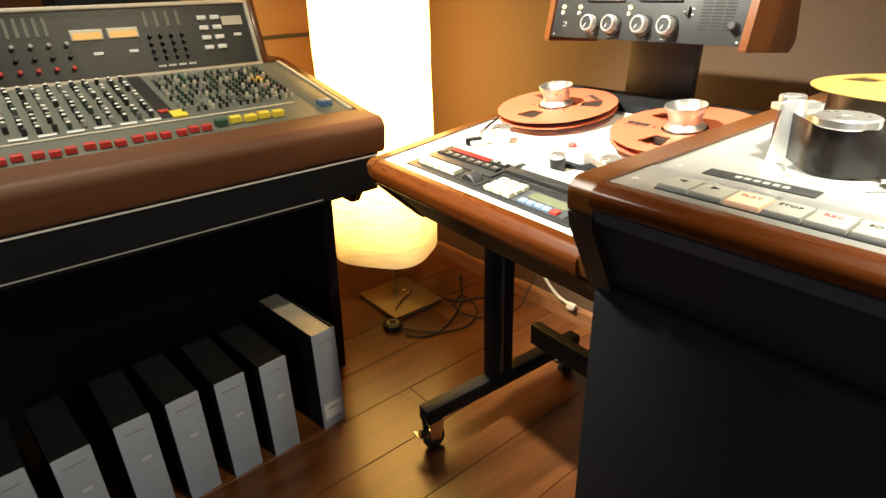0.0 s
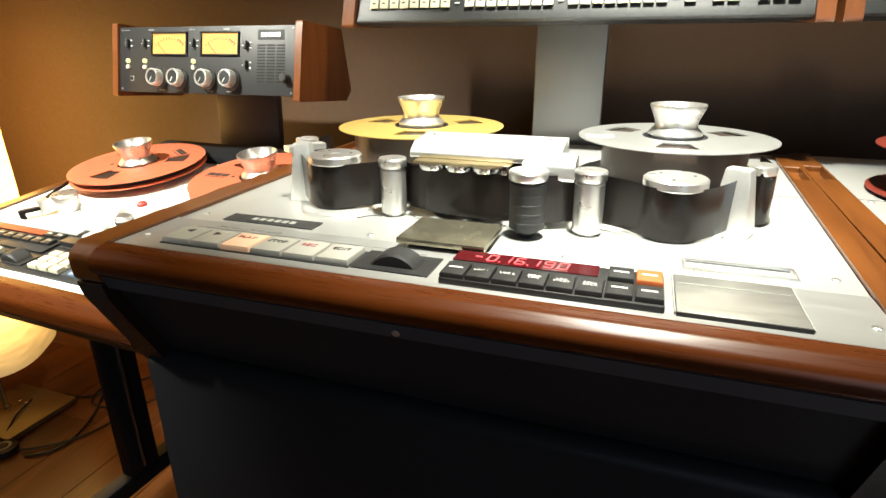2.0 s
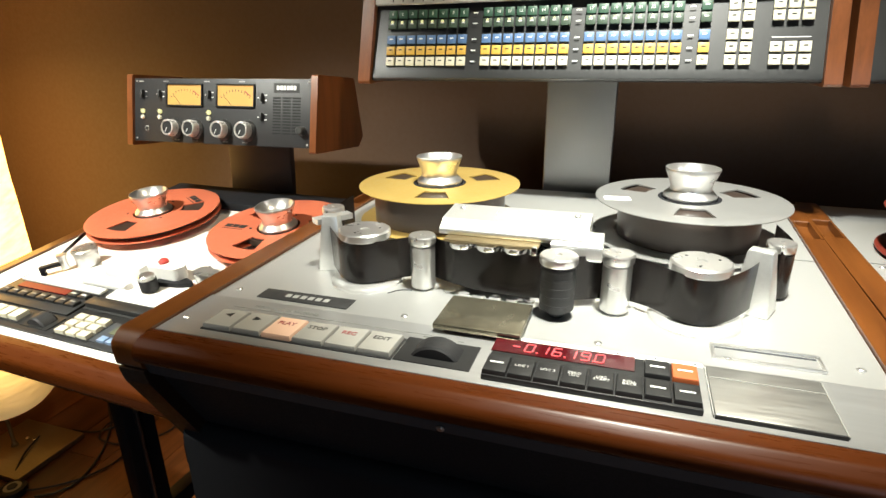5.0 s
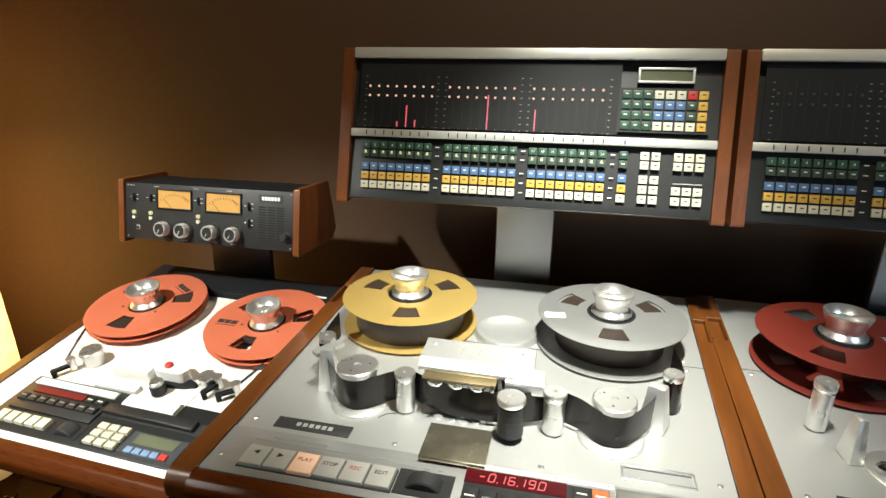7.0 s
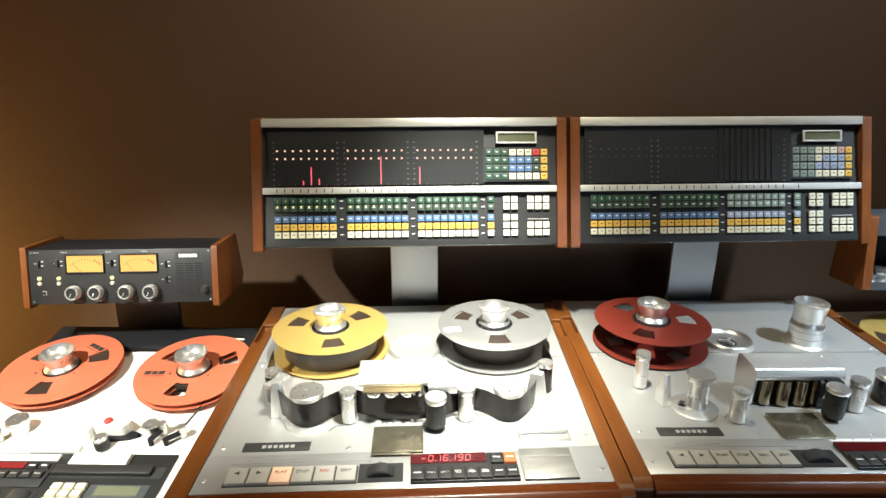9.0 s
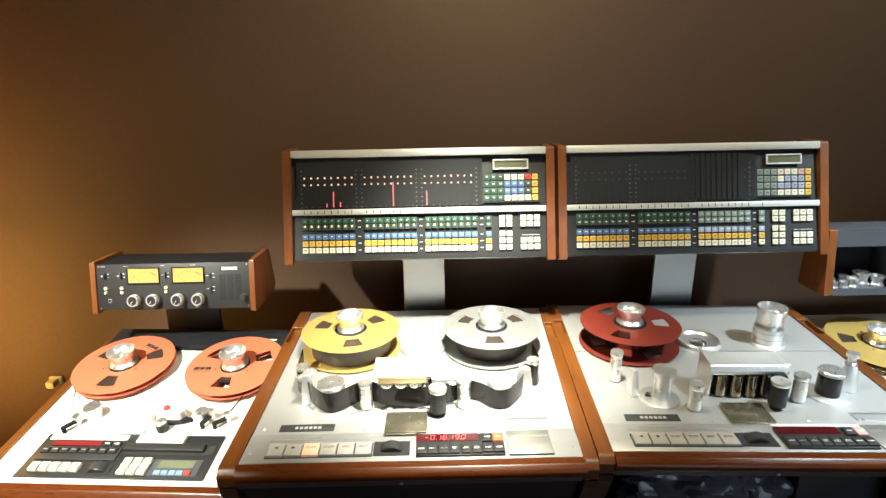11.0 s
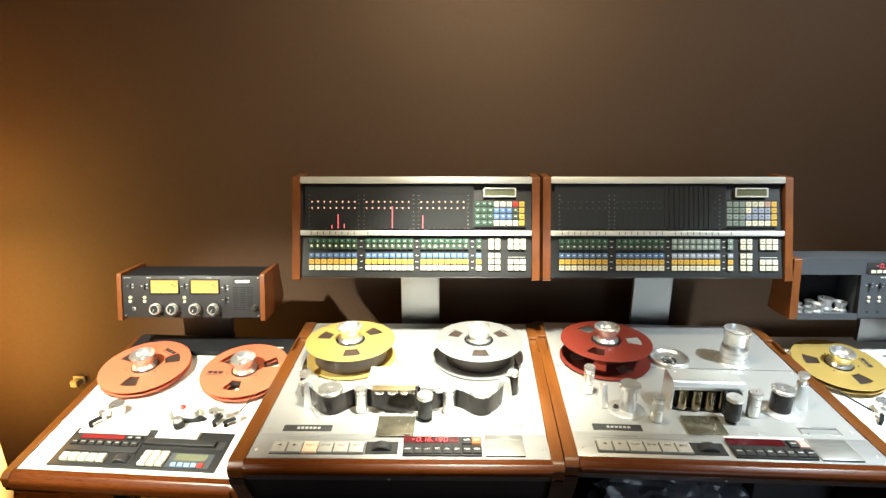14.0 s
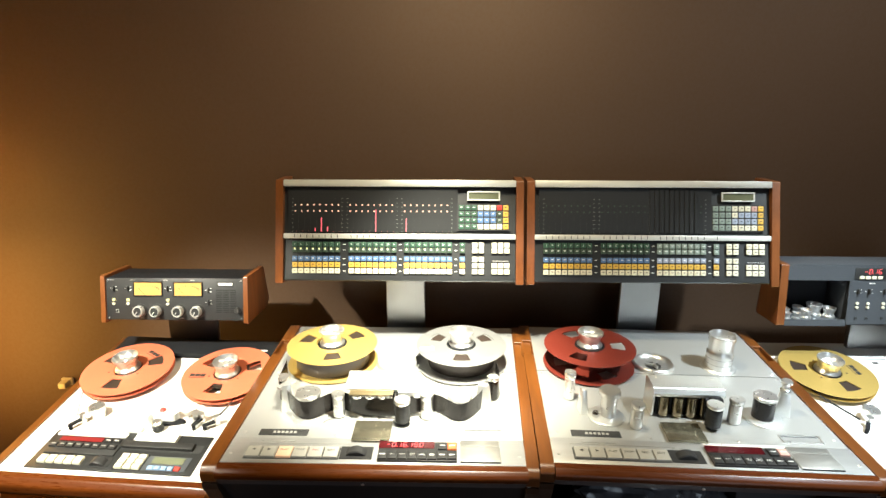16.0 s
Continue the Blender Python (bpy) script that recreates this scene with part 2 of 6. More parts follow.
GLASS_RED = surface("dark red filter", (0.055, 0.004, 0.006), 0.15, 0, 0.1)
LED_RED = glow("red digits", (1.0, 0.05, 0.06), 2.2)
LED_BAR = glow("lit level bar", (1.0, 0.10, 0.14), 2.2)
LED_WARM = glow("lit scale dot", (1.0, 0.50, 0.34), 2.4)
LED_DIM = glow("dim red dot", (0.8, 0.05, 0.05), 0.35)
LED_GREEN = glow("small yellow lamp", (1.0, 0.9, 0.35), 1.6)
LCD = surface("green grey liquid crystal", (0.13, 0.14, 0.09), 0.2, 0, 0.08)
METER = glow("lit meter face", (1.0, 0.52, 0.12), 0.40, (0.40, 0.22, 0.06))
PAPER = paper_shade()
BRASS = surface("brushed brass plate", (0.37, 0.29, 0.16), 0.36, 0.85, 0.12, 160, 5, 0.03, (0.1, 1, 1))
BINDER = surface("grey binder board", (0.38, 0.42, 0.49), 0.6, 0, 0.1, 40, 7, 0.03, random=0.05)
BINDER_EDGE = surface("dark binder side", (0.012, 0.012, 0.014), 0.6, 0, 0.2, 60, 7, 0.03)
PAGES = surface("stack of paper", (0.62, 0.55, 0.42), 0.8, 0, 0.2, 500, 8, 0.1, (0.05, 1, 0.05))
WALL = surface("brown wall paint", (0.078, 0.043, 0.023), 0.66, 0, 0.07, 90, 1.3, 0.06)
WALL_WOOD = wood("wall boards", (0.100, 0.038, 0.010), (0.128, 0.050, 0.013), "y", 0.5, 0, 0.1, 3, figure=0.4)
CEIL = surface("ceiling paint", (0.12, 0.095, 0.07), 0.8, 0, 0.05, 60, 1, 0.03)
PLANK = wood("laminate plank", (0.082, 0.027, 0.0075), (0.155, 0.055, 0.016), "y", 0.30, 0.16, 0.15, 3.2)
SKIRT = wood("skirting wood", (0.16, 0.065, 0.024), (0.27, 0.12, 0.05), "x", 0.45, 0, 0.1)
CREAM = surface("cream frame", (0.55, 0.50, 0.40), 0.5, 0, 0.06)
DESK_GREY = surface("desk module grey", (0.125, 0.132, 0.105), 0.5, 0.1, 0.2, 60, 9, 0.04)
CABLE = surface("black cable", (0.012, 0.012, 0.012), 0.45, 0, 0.1)
CHROME = surface("chrome", (0.75, 0.75, 0.75), 0.16, 1.0, 0.05, rough_vary=0.05)
PLASTIC = surface("crumpled clear plastic", (0.11, 0.115, 0.13), 0.18, 0.0, 0.5, 30, 9, 0.6)
CONE = surface("pale yellow speaker cone", (0.75, 0.68, 0.38), 0.6, 0, 0.06)


for dull in (BLACK, VINYL, BINDER_EDGE, FRONT_GREY):
    dull.node_tree.nodes["Principled BSDF"].inputs["Specular IOR Level"].default_value = 0.18
TEAK.node_tree.nodes["Principled BSDF"].inputs["Specular IOR Level"].default_value = 0.28


# ------------------------------------------------------------------ building helpers
WM = {}


def thing(name, m, label, category, group="", kind=""):
    ob = new(name)
    ob.empty_display_size = 0.05
    ob.matrix_basis = m
    WM[ob] = m
    return tagged(ob, label, category, group, kind)


def mesh_of(bm, name, material):
    bmesh.ops.recalc_face_normals(bm, faces=bm.faces)
    me = bpy.data.meshes.new(name)
    bm.to_mesh(me)
    bm.free()
    me.materials.append(material)
    me.shade_smooth()
    me.set_sharp_from_angle(angle=radians(32))
    return me


def part(name, bm, material, parent, label="", m=None):
    """Links a bmesh, or a mesh that is shared, as one part of parent; m is its pose in the world."""
    me = mesh_of(bm, name, material) if isinstance(bm, bmesh.types.BMesh) else bm
    ob = new(name, me)
    m = WM[parent] if m is None else m
    WM[ob] = m
    ob.parent = parent
    ob.matrix_basis = WM[parent].inverted() @ m
    return tagged(ob, label)


def solid(name, bm, material, label, category, group="", kind="", m=None):
    ob = new(name, mesh_of(bm, name, material))
    m = Matrix() if m is None else m
    ob.matrix_basis = m
    WM[ob] = m
    return tagged(ob, label, category, group, kind)


def at(x, y, z=0.0):
    return Matrix.Translation((x, y, z))


def box(bm, size, centre=(0, 0, 0), bevel=0.0, seg=2, turn=None):
    m = Matrix.Translation(centre) @ (turn or Matrix()) @ Matrix.Diagonal((*size, 1))
    made = bmesh.ops.create_cube(bm, size=1, matrix=m)["verts"]
    if bevel:
        edges = list({e for v in made for e in v.link_edges})
        bmesh.ops.bevel(bm, geom=edges, offset=bevel, segments=seg, profile=0.5, affect="EDGES")
    return bm


def B(size, centre=(0, 0, 0), bevel=0.0, seg=2, turn=None):
    return box(bmesh.new(), size, centre, bevel, seg, turn)


def lathe(bm, profile, n=32, m=None):
    """Turns a profile of (radius, height) about z."""
    m = m or Matrix()
    rings = []
    for r, z in profile:
        if r < 1e-6:
            rings.append([bm.verts.new(m @ Vector((0, 0, z)))])
        else:
            rings.append([bm.verts.new(m @ Vector((r * math.cos(2 * math.pi * k / n), r * math.sin(2 * math.pi * k / n), z))) for k in range(n)])
    for a, b in zip(rings, rings[1:]):
        for k in range(n):
            j = (k + 1) % n
            if len(a) == 1 and len(b) > 1:
                bm.faces.new((a[0], b[k], b[j]))
            elif len(b) == 1 and len(a) > 1:
                bm.faces.new((a[k], b[0], a[j]))
            elif len(a) > 1:
                bm.faces.new((a[k], b[k], b[j], a[j]))
    return bm


def L(profile, n=32, m=None):
    return lathe(bmesh.new(), profile, n, m)


def prism(bm, poly, a, b, axis="x"):
    """A prism between a and b on axis; poly holds the two other coordinates."""
    def place(p, v):
        return {"x": (v, p[0], p[1]), "y": (p[0], v, p[1]), "z": (p[0], p[1], v)}[axis]
    low = [bm.verts.new(place(p, a)) for p in poly]
    high = [bm.verts.new(place(p, b)) for p in poly]
    bm.faces.new(low)
    bm.faces.new(high[::-1])
    for k in range(len(poly)):
        j = (k + 1) % len(poly)
        bm.faces.new((low[k], high[k], high[j], low[j]))
    return bm


def P(poly, a, b, axis="x"):
    return prism(bmesh.new(), poly, a, b, axis)


def rounded(points, bow=6):
    """Rounds the corners of a polygon given as (u, v, radius)."""
    out = []
    n = len(points)
    for k in range(n):
        u, v, r = points[k]
        c = Vector((u, v))
        if r <= 0:
            out.append((u, v))
            continue
        p = (Vector(points[k - 1][:2]) - c).normalized()
        q = (Vector(points[(k + 1) % n][:2]) - c).normalized()
        half = math.acos(max(-1, min(1, p.dot(q)))) / 2
        cut = r / math.tan(half)
        a, b = c + p * cut, c + q * cut
        o = c + (p + q).normalized() * (r / math.sin(half))
        for s in range(bow + 1):
            w = (a.lerp(b, s / bow) - o).normalized() * r + o
            out.append((w.x, w.y))
    return out


def tube(bm, points, radius, n=8):
    """A round tube along points."""
    pts = [Vector(p) for p in points]
    rings = []
    for k, p in enumerate(pts):
        d = (pts[min(k + 1, len(pts) - 1)] - pts[max(k - 1, 0)]).normalized()
        side = d.cross(Vector((0, 0, 1)))
        side = side.normalized() if side.length > 1e-4 else Vector((1, 0, 0))
        up = side.cross(d)
        rings.append([bm.verts.new(p + radius * (math.cos(2 * math.pi * s / n) * side + math.sin(2 * math.pi * s / n) * up)) for s in range(n)])
    for a, b in zip(rings, rings[1:]):
        for s in range(n):
            bm.faces.new((a[s], a[(s + 1) % n], b[(s + 1) % n], b[s]))
    bm.faces.new(rings[0][::-1])
    bm.faces.new(rings[-1])
    return bm


def smooth_path(points, steps=8):
    """A curve through points."""
    pts = [Vector(p) for p in points]
    out = []
    for k in range(len(pts) - 1):
        a, b, c, d = pts[max(k - 1, 0)], pts[k], pts[k + 1], pts[min(k + 2, len(pts) - 1)]
        for s in range(steps):
            t = s / steps
            out.append(0.5 * (2 * b + (c - a) * t + (2 * a - 5 * b + 4 * c - d) * t * t + (3 * b - a - 3 * c + d) * t ** 3))
    return out + [pts[-1]]


WORDS = {}


def word(text, size, material, spread=1.0):
    """A flat mesh of letters in the built-in font, centred."""
    key = (text, size, material.name)
    if key not in WORDS:
        cu = bpy.data.curves.new("letters", "FONT")
        cu.body, cu.size, cu.align_x, cu.align_y, cu.extrude, cu.resolution_u = text, size, "CENTER", "CENTER", 0.0002, 2
        cu.space_line = 0.8
        ob = bpy.data.objects.new("letters", cu)
        scene.collection.objects.link(ob)
        me = bpy.data.meshes.new_from_object(ob.evaluated_get(bpy.context.evaluated_depsgraph_get()))
        bpy.data.objects.remove(ob)
        me.materials.clear()
        me.materials.append(material)
        WORDS[key] = me
    return WORDS[key]


SHARED = {}


def shared(key, make, material):
    """One mesh for alike pieces."""
    full = (key, material.name)
    if full not in SHARED:
        SHARED[full] = mesh_of(make(), str(key[0]), material)
    return SHARED[full]


def keycap(w, h, d, material):
    """A key cap, its face up along z, its foot at z = 0."""
    def make():
        bm = bmesh.new()
        prism(bm, [(-w / 2, -h / 2), (w / 2, -h / 2), (w / 2, h / 2), (-w / 2, h / 2)], 0, d, "z")
        top = [e for e in bm.edges if all(v.co.z > d * 0.9 for v in e.verts)]
        bmesh.ops.bevel(bm, geom=top, offset=min(w, h) * 0.09, segments=2, profile=0.5, affect="EDGES")
        return bm
    return shared(("key", w, h, d), make, material)


def bars(widths, h, gap, material, key):
    """A row of printed bars for writing too small to read."""
    def make():
        bm = bmesh.new()
        total = sum(widths) + gap * (len(widths) - 1)
        x = -total / 2
        for w in widths:
            box(bm, (w, h, 0.0004), (x + w / 2, 0, 0))
            x += w + gap
        return bm
    return shared(("bars", key, tuple(widths), h, gap), make, material)


SEGMENTS = {"0": "abcdef", "1": "bc", "2": "abged", "3": "abgcd", "4": "fgbc", "5": "afgcd", "6": "afgedc", "7": "abc",
            "8": "abcdefg", "9": "abcdfg", "-": "g"}


def seven_segment(text, w, h, pitch, lean=0.12):
    """A number in seven-bar digits; a point follows a digit."""
    bm = bmesh.new()
    t = h * 0.09
    spots = {"a": (0, h / 2, 1), "d": (0, -h / 2, 1), "g": (0, 0, 1), "f": (-w / 2, h / 4, 0), "b": (w / 2, h / 4, 0), "e": (-w / 2, -h / 4, 0), "c": (w / 2, -h / 4, 0)}
    x = 0
    slant = Matrix(((1, lean, 0, 0), (0, 1, 0, 0), (0, 0, 1, 0), (0, 0, 0, 1)))
    for ch in text:
        if ch == ".":
            box(bm, (t * 1.3, t * 1.3, 0.0006), (x - pitch * 0.42, -h / 2, 0))
            continue
        for s in SEGMENTS[ch]:
            u, v, flat = spots[s]
            c = slant @ Vector((u, v, 0))
            size = (w * 0.82, t, 0.0006) if flat else (t, h * 0.42, 0.0006)
            box(bm, size, (x + c.x, c.y, 0), turn=Matrix() if flat else pose(0, 0, 0, 0, 0, -math.degrees(math.atan(lean))))
        x += pitch
    bmesh.ops.translate(bm, verts=bm.verts, vec=(-(x - pitch) / 2, 0, 0))
    return bm


def screw(parent, m):
    me = shared(("screw",), lambda: lathe(bmesh.new(), [(0.0038, 0), (0.0038, 0.0008), (0.0028, 0.0016), (0.0012, 0.0014), (0, 0.0010)], 12), ALU_BRIGHT)
    return part("screw", me, None, parent, "", m)


# ------------------------------------------------------------------ room
def room():
    wall_y, left, right, front, top = 0.825, -1.95, 3.3, -3.0, 2.5
    solid("wall_north", B((right - left + 0.2, 0.1, top), ((left + right) / 2, wall_y + 0.05, top / 2)), WALL, "dark brown painted plaster wall behind the recorders", "wall", kind="structure")
    solid("wall_west", B((0.1, wall_y - front, top), (left - 0.05, (wall_y + front) / 2, top / 2)), WALL_WOOD, "brown wooden boarded wall behind the mixing desk", "wall", kind="structure")
    solid("wall_east", B((0.1, wall_y - front, top), (right + 0.05, (wall_y + front) / 2, top / 2)), WALL, "dark brown painted plaster side wall", "wall", kind="structure")
    solid("wall_south", B((right - left + 0.2, 0.1, top), ((left + right) / 2, front - 0.05, top / 2)), WALL, "dark brown painted plaster wall", "wall", kind="structure")
    solid("ceiling", B((right - left + 0.2, wall_y - front + 0.2, 0.1), ((left + right) / 2, (wall_y + front) / 2, top + 0.05)), CEIL, "plain dark painted ceiling", "ceiling", kind="structure")
    bm = P(rounded([(wall_y, 0.0, 0), (wall_y, 0.065, 0), (wall_y - 0.008, 0.065, 0.005), (wall_y - 0.014, 0.052, 0.004), (wall_y - 0.014, 0.0, 0)], 3), left, right)
    solid("baseboard", bm, SKIRT, "brown wooden skirting board along the wall", "baseboard", kind="structure")
    solid("trim", B((0.02, 2.2, 0.012), (left + 0.006, -0.3, 0.936)), BLACK, "thin dark joint strip on the boarded wall", "trim", kind="structure")


room()


# ------------------------------------------------------------------ reels
def flange(radius, bore, inner, outer, th, windows=3, half=15.0, turn=0.0, n=96):
    """A reel flange with cut-out windows between two radii."""
    bm = bmesh.new()
    radii = [bore, inner, outer, radius - 0.0025, radius]
    grid = [[(r, 2 * math.pi * k / n) for k in range(n)] for r in radii]
    def v_at(r, a, z):
        return bm.verts.new((r * math.cos(a), r * math.sin(a), z))
    topv = [[v_at(r, a, th if i < 4 else th * 0.75) for r, a in ring] for i, ring in enumerate(grid)]
    lowv = [[v_at(r, a, 0 if i < 4 else th * 0.25) for r, a in ring] for i, ring in enumerate(grid)]
    def full(i, k):
        if i != 1:
            return True
        a = (360 * (k + 0.5) / n - turn) % (360 / windows)
        return not (a < half or a > 360 / windows - half)
    for i in range(len(radii) - 1):
        for k in range(n):
            j = (k + 1) % n
            if full(i, k):
                bm.faces.new((topv[i][k], topv[i + 1][k], topv[i + 1][j], topv[i][j]))
                bm.faces.new((lowv[i][k], lowv[i][j], lowv[i + 1][j], lowv[i + 1][k]))
                if i == 1:
                    if not full(1, k - 1):
                        bm.faces.new((topv[1][k], lowv[1][k], lowv[2][k], topv[2][k]))
                    if not full(1, j):
                        bm.faces.new((topv[1][j], topv[2][j], lowv[2][j], lowv[1][j]))
            elif i == 1:
                bm.faces.new((topv[1][k], topv[1][j], lowv[1][j], lowv[1][k]))
                bm.faces.new((topv[2][k], lowv[2][k], lowv[2][j], topv[2][j]))
    for k in range(n):
        j = (k + 1) % n
        bm.faces.new((topv[0][k], topv[0][j], lowv[0][j], lowv[0][k]))
        bm.faces.new((topv[-1][k], lowv[-1][k], lowv[-1][j], topv[-1][j]))
    return bm


HUB = [(0.0, 0.004), (0.036, 0.004), (0.0372, 0.007), (0.0372, 0.012), (0.0345, 0.016), (0.0295, 0.022), (0.0285, 0.028), (0.0305, 0.036),
       (0.0365, 0.053), (0.0378, 0.058), (0.0375, 0.060), (0.0355, 0.060), (0.030, 0.046), (0.024, 0.040), (0.0, 0.040)]

HUB = [(r * 0.97, z * 0.80) for r, z in HUB]


def hub_on(parent, m, blades=1):
    me = shared(("hub",), lambda: lathe(bmesh.new(), HUB, 48), ALU_BRIGHT)
    hub = part("hub", me, None, parent, "flared turned aluminium reel clamp", m)
    if blades:
        part("clamp_blade", B((0.062, 0.007, 0.011), (0, 0, 0.038), 0.0015), ALU_BRIGHT, hub, "", m)
    else:
        part("hub_bolt", L([(0, 0.0312), (0.007, 0.0312), (0.007, 0.035), (0.005, 0.0365), (0, 0.0365)], 16), ALU_CAST, hub, "", m)
    return hub


def wide_reel(m, material, look_of, pack, turn, sticker=None):
    """A two-inch tape reel: two flanges, a core, its tape pack and the clamp on top."""
    ob = thing("tape_reel", m, look_of, "tape reel", "reels on the recorders")
    part("flange", flange(0.1298, 0.040, 0.061, 0.100, 0.0022, turn=turn + (20 if pack else 60)), material, ob, "", m @ at(0, 0, 0.002))
    part("flange", flange(0.1298, 0.040, 0.061, 0.100, 0.0022, turn=turn), material, ob, "", m @ at(0, 0, 0.0575))
    part("core", L([(0.038, 0.0), (0.050, 0.0), (0.050, 0.0575), (0.038, 0.0575)], 48), material if not pack else BLACK, ob)
    part("bore_ring", L([(0.0375, 0.0), (0.0425, 0.0), (0.0425, 0.0604), (0.0375, 0.0604)], 48), BLACK, ob, "dark ring round the bore")
    if pack:
        part("tape_pack", L([(0.0505, 0.0048), (pack, 0.0048), (pack, 0.0566), (0.0505, 0.0566)], 96), TAPE_PACK, ob, "dark brown wound tape")
    hub_on(ob, m @ at(0, 0, 0.055))
    a = radians(turn + 60)
    mark = m @ at(0.083 * math.cos(a), 0.083 * math.sin(a), 0.0600) @ pose(0, 0, 0, 0, 0, turn + 150)
    for k in range(3):
        part("printed_mark", bars((0.010,), 0.010, 0.002, INK, "wide mark"), None, ob, "black printed mark", mark @ at(-0.012 + 0.012 * k, 0.004, 0))
    part("printed_line", bars((0.034,), 0.0020, 0.002, INK, "wide line"), None, ob, "", mark @ at(0, -0.006, 0))
    if sticker:
        part("sticker", B((0.036, 0.020, 0.0004), (0, 0, 0)), WHITE, ob, "white paper sticker", m @ pose(*sticker))
        part("sticker_print", B((0.020, 0.010, 0.0004), (0.004, 0, 0)), STICKER, ob, "pink and blue print", m @ pose(sticker[0], sticker[1], sticker[2] + 0.0005, 0, 0, sticker[5]))
    return ob


def thin_reel(m, material, look_of, radius, turn, mark, wound):
    """A quarter-inch tape reel on its turntable."""
    ob = thing("tape_reel", m, look_of, "tape reel", "reels on the recorders")
    part("turntable", L([(0, 0.0), (radius * 0.42, 0.0), (radius * 0.42, 0.006), (0, 0.006)], 64), BLACK, ob, "black turntable")
    part("flange", flange(radius, 0.040, radius * 0.43, radius * 0.76, 0.0020, turn=turn, half=15), material, ob, "", m @ at(0, 0, 0.012))
    part("flange", flange(radius, 0.040, radius * 0.43, radius * 0.76, 0.0020, turn=turn, half=15), material, ob, "", m @ at(0, 0, 0.0245))
    part("core", L([(0.039, 0.006), (0.058, 0.006), (0.058, 0.0245), (0.039, 0.0245)], 48), BLACK, ob)
    part("tape_pack", L([(0.0585, 0.0145), (wound, 0.0145), (wound, 0.0238), (0.0585, 0.0238)], 96), TAPE_PACK, ob, "dark brown wound tape")
    for k in range(3):
        a = radians(turn + 60 + 120 * k)
        part("flange_screw", shared(("flange screw",), lambda: lathe(bmesh.new(), [(0.0026, 0), (0.0026, 0.0008), (0, 0.0012)], 10), INK), None, ob, "", m @ at(0.052 * math.cos(a), 0.052 * math.sin(a), 0.0265))
    hub_on(ob, m @ at(0, 0, 0.0205), 0)
    if mark is not None:
        a = radians(mark)
        place = m @ at(radius * 0.66 * math.cos(a), radius * 0.66 * math.sin(a), 0.0268) @ pose(0, 0, 0, 0, 0, mark - 90 if mark < 100 else mark + 168)
        part("printed_mark", bars((0.0145, 0.013, 0.0145), 0.0125, 0.0022, INK, "mark"), None, ob, "black printed mark", place)
        part("printed_line", bars((0.046,), 0.0018, 0.002, INK, "line"), None, ob, "", place @ at(0, -0.0115))
    return ob


# ------------------------------------------------------------------ multitrack recorder
DECK_HALF = 0.338
LEAN = at(0, 0.022, 0.9) @ pose(0, 0, 0, -3.6) @ at(0, -0.022, -0.9)


def turned(x, y, degrees):
    """A turn about an upright line at x, y."""
    return at(x, y) @ pose(0, 0, 0, 0, 0, degrees) @ at(-x, -y)


def deck_pose(x0, turn=0.0):
    """Deck coordinates: x from the middle, y from the front of the deck plate's name plate line, z up from the plate."""
    return at(x0, 0, 0.8986) @ turned(0, 0.14, turn)


def roller(parent, m, r, h, body, cap, name="roller", label=""):
    """A guide roller with a cap and a foot."""
    ob = part(name, L([(0, 0), (r * 0.7, 0), (r * 0.7, 0.004), (r, 0.004), (r, h * 0.80), (r * 0.86, h * 0.82), (r * 0.86, h * 0.85), (0, h * 0.85)], 36), body, parent, label, m)
    part("cap", L([(0, h * 0.85), (r * 1.06, h * 0.85), (r * 1.1, h * 0.87), (r * 1.1, h * 0.975), (r * 1.02, h), (r * 0.2, h), (r * 0.2, h - 0.002), (0, h - 0.002)], 36), cap, ob, "", m)
    if r > 0.022:
        for k in range(3):
            a = radians(120 * k + 20)
            part("cap_screw", shared(("cap screw",), lambda: lathe(bmesh.new(), [(0.0016, 0), (0.0016, 0.0004), (0, 0.0005)], 8), INK), None, ob, "", m @ at(r * 0.66 * math.cos(a), r * 0.66 * math.sin(a), h))
    return ob


def stand(parent, m, w=0.03, h=0.085):
    """A tapered cast post of a tension arm."""
    bm = bmesh.new()
    lo, hi = (w, 0.034), (w * 0.62, 0.017)
    v = [bm.verts.new((sx * a[0] / 2, sy * a[1] / 2, z)) for a, z in ((lo, 0), (hi, h)) for sx, sy in ((-1, -1), (1, -1), (1, 1), (-1, 1))]
    for f in ((0, 1, 2, 3), (7, 6, 5, 4), (0, 4, 5, 1), (1, 5, 6, 2), (2, 6, 7, 3), (3, 7, 4, 0)):
        bm.faces.new([v[k] for k in f])
    bmesh.ops.bevel(bm, geom=list(bm.edges), offset=0.003, segments=2, profile=0.5, affect="EDGES")
    return part("tension_post", bm, ALU_CAST, parent, "tapered cast aluminium post", m)


def tape_ribbon(points, z0, z1):
    """A thin strip of tape on edge, along points of the deck."""
    bm = bmesh.new()
    pts = smooth_path([(x, y, 0) for x, y in points], 6)
    rows = []
    for k, p in enumerate(pts):
        d = (pts[min(k + 1, len(pts) - 1)] - pts[max(k - 1, 0)]).normalized()
        s = Vector((d.y, -d.x, 0)) * 0.00015
        rows.append([bm.verts.new((q.x, q.y, z)) for q, z in ((p + s, z0), (p + s, z1), (p - s, z1), (p - s, z0))])
    for a, b in zip(rows, rows[1:]):
        for k in range(4):
            bm.faces.new((a[k], a[(k + 1) % 4], b[(k + 1) % 4], b[k]))
    bm.faces.new(rows[0])
    bm.faces.new(rows[-1][::-1])
    return bm


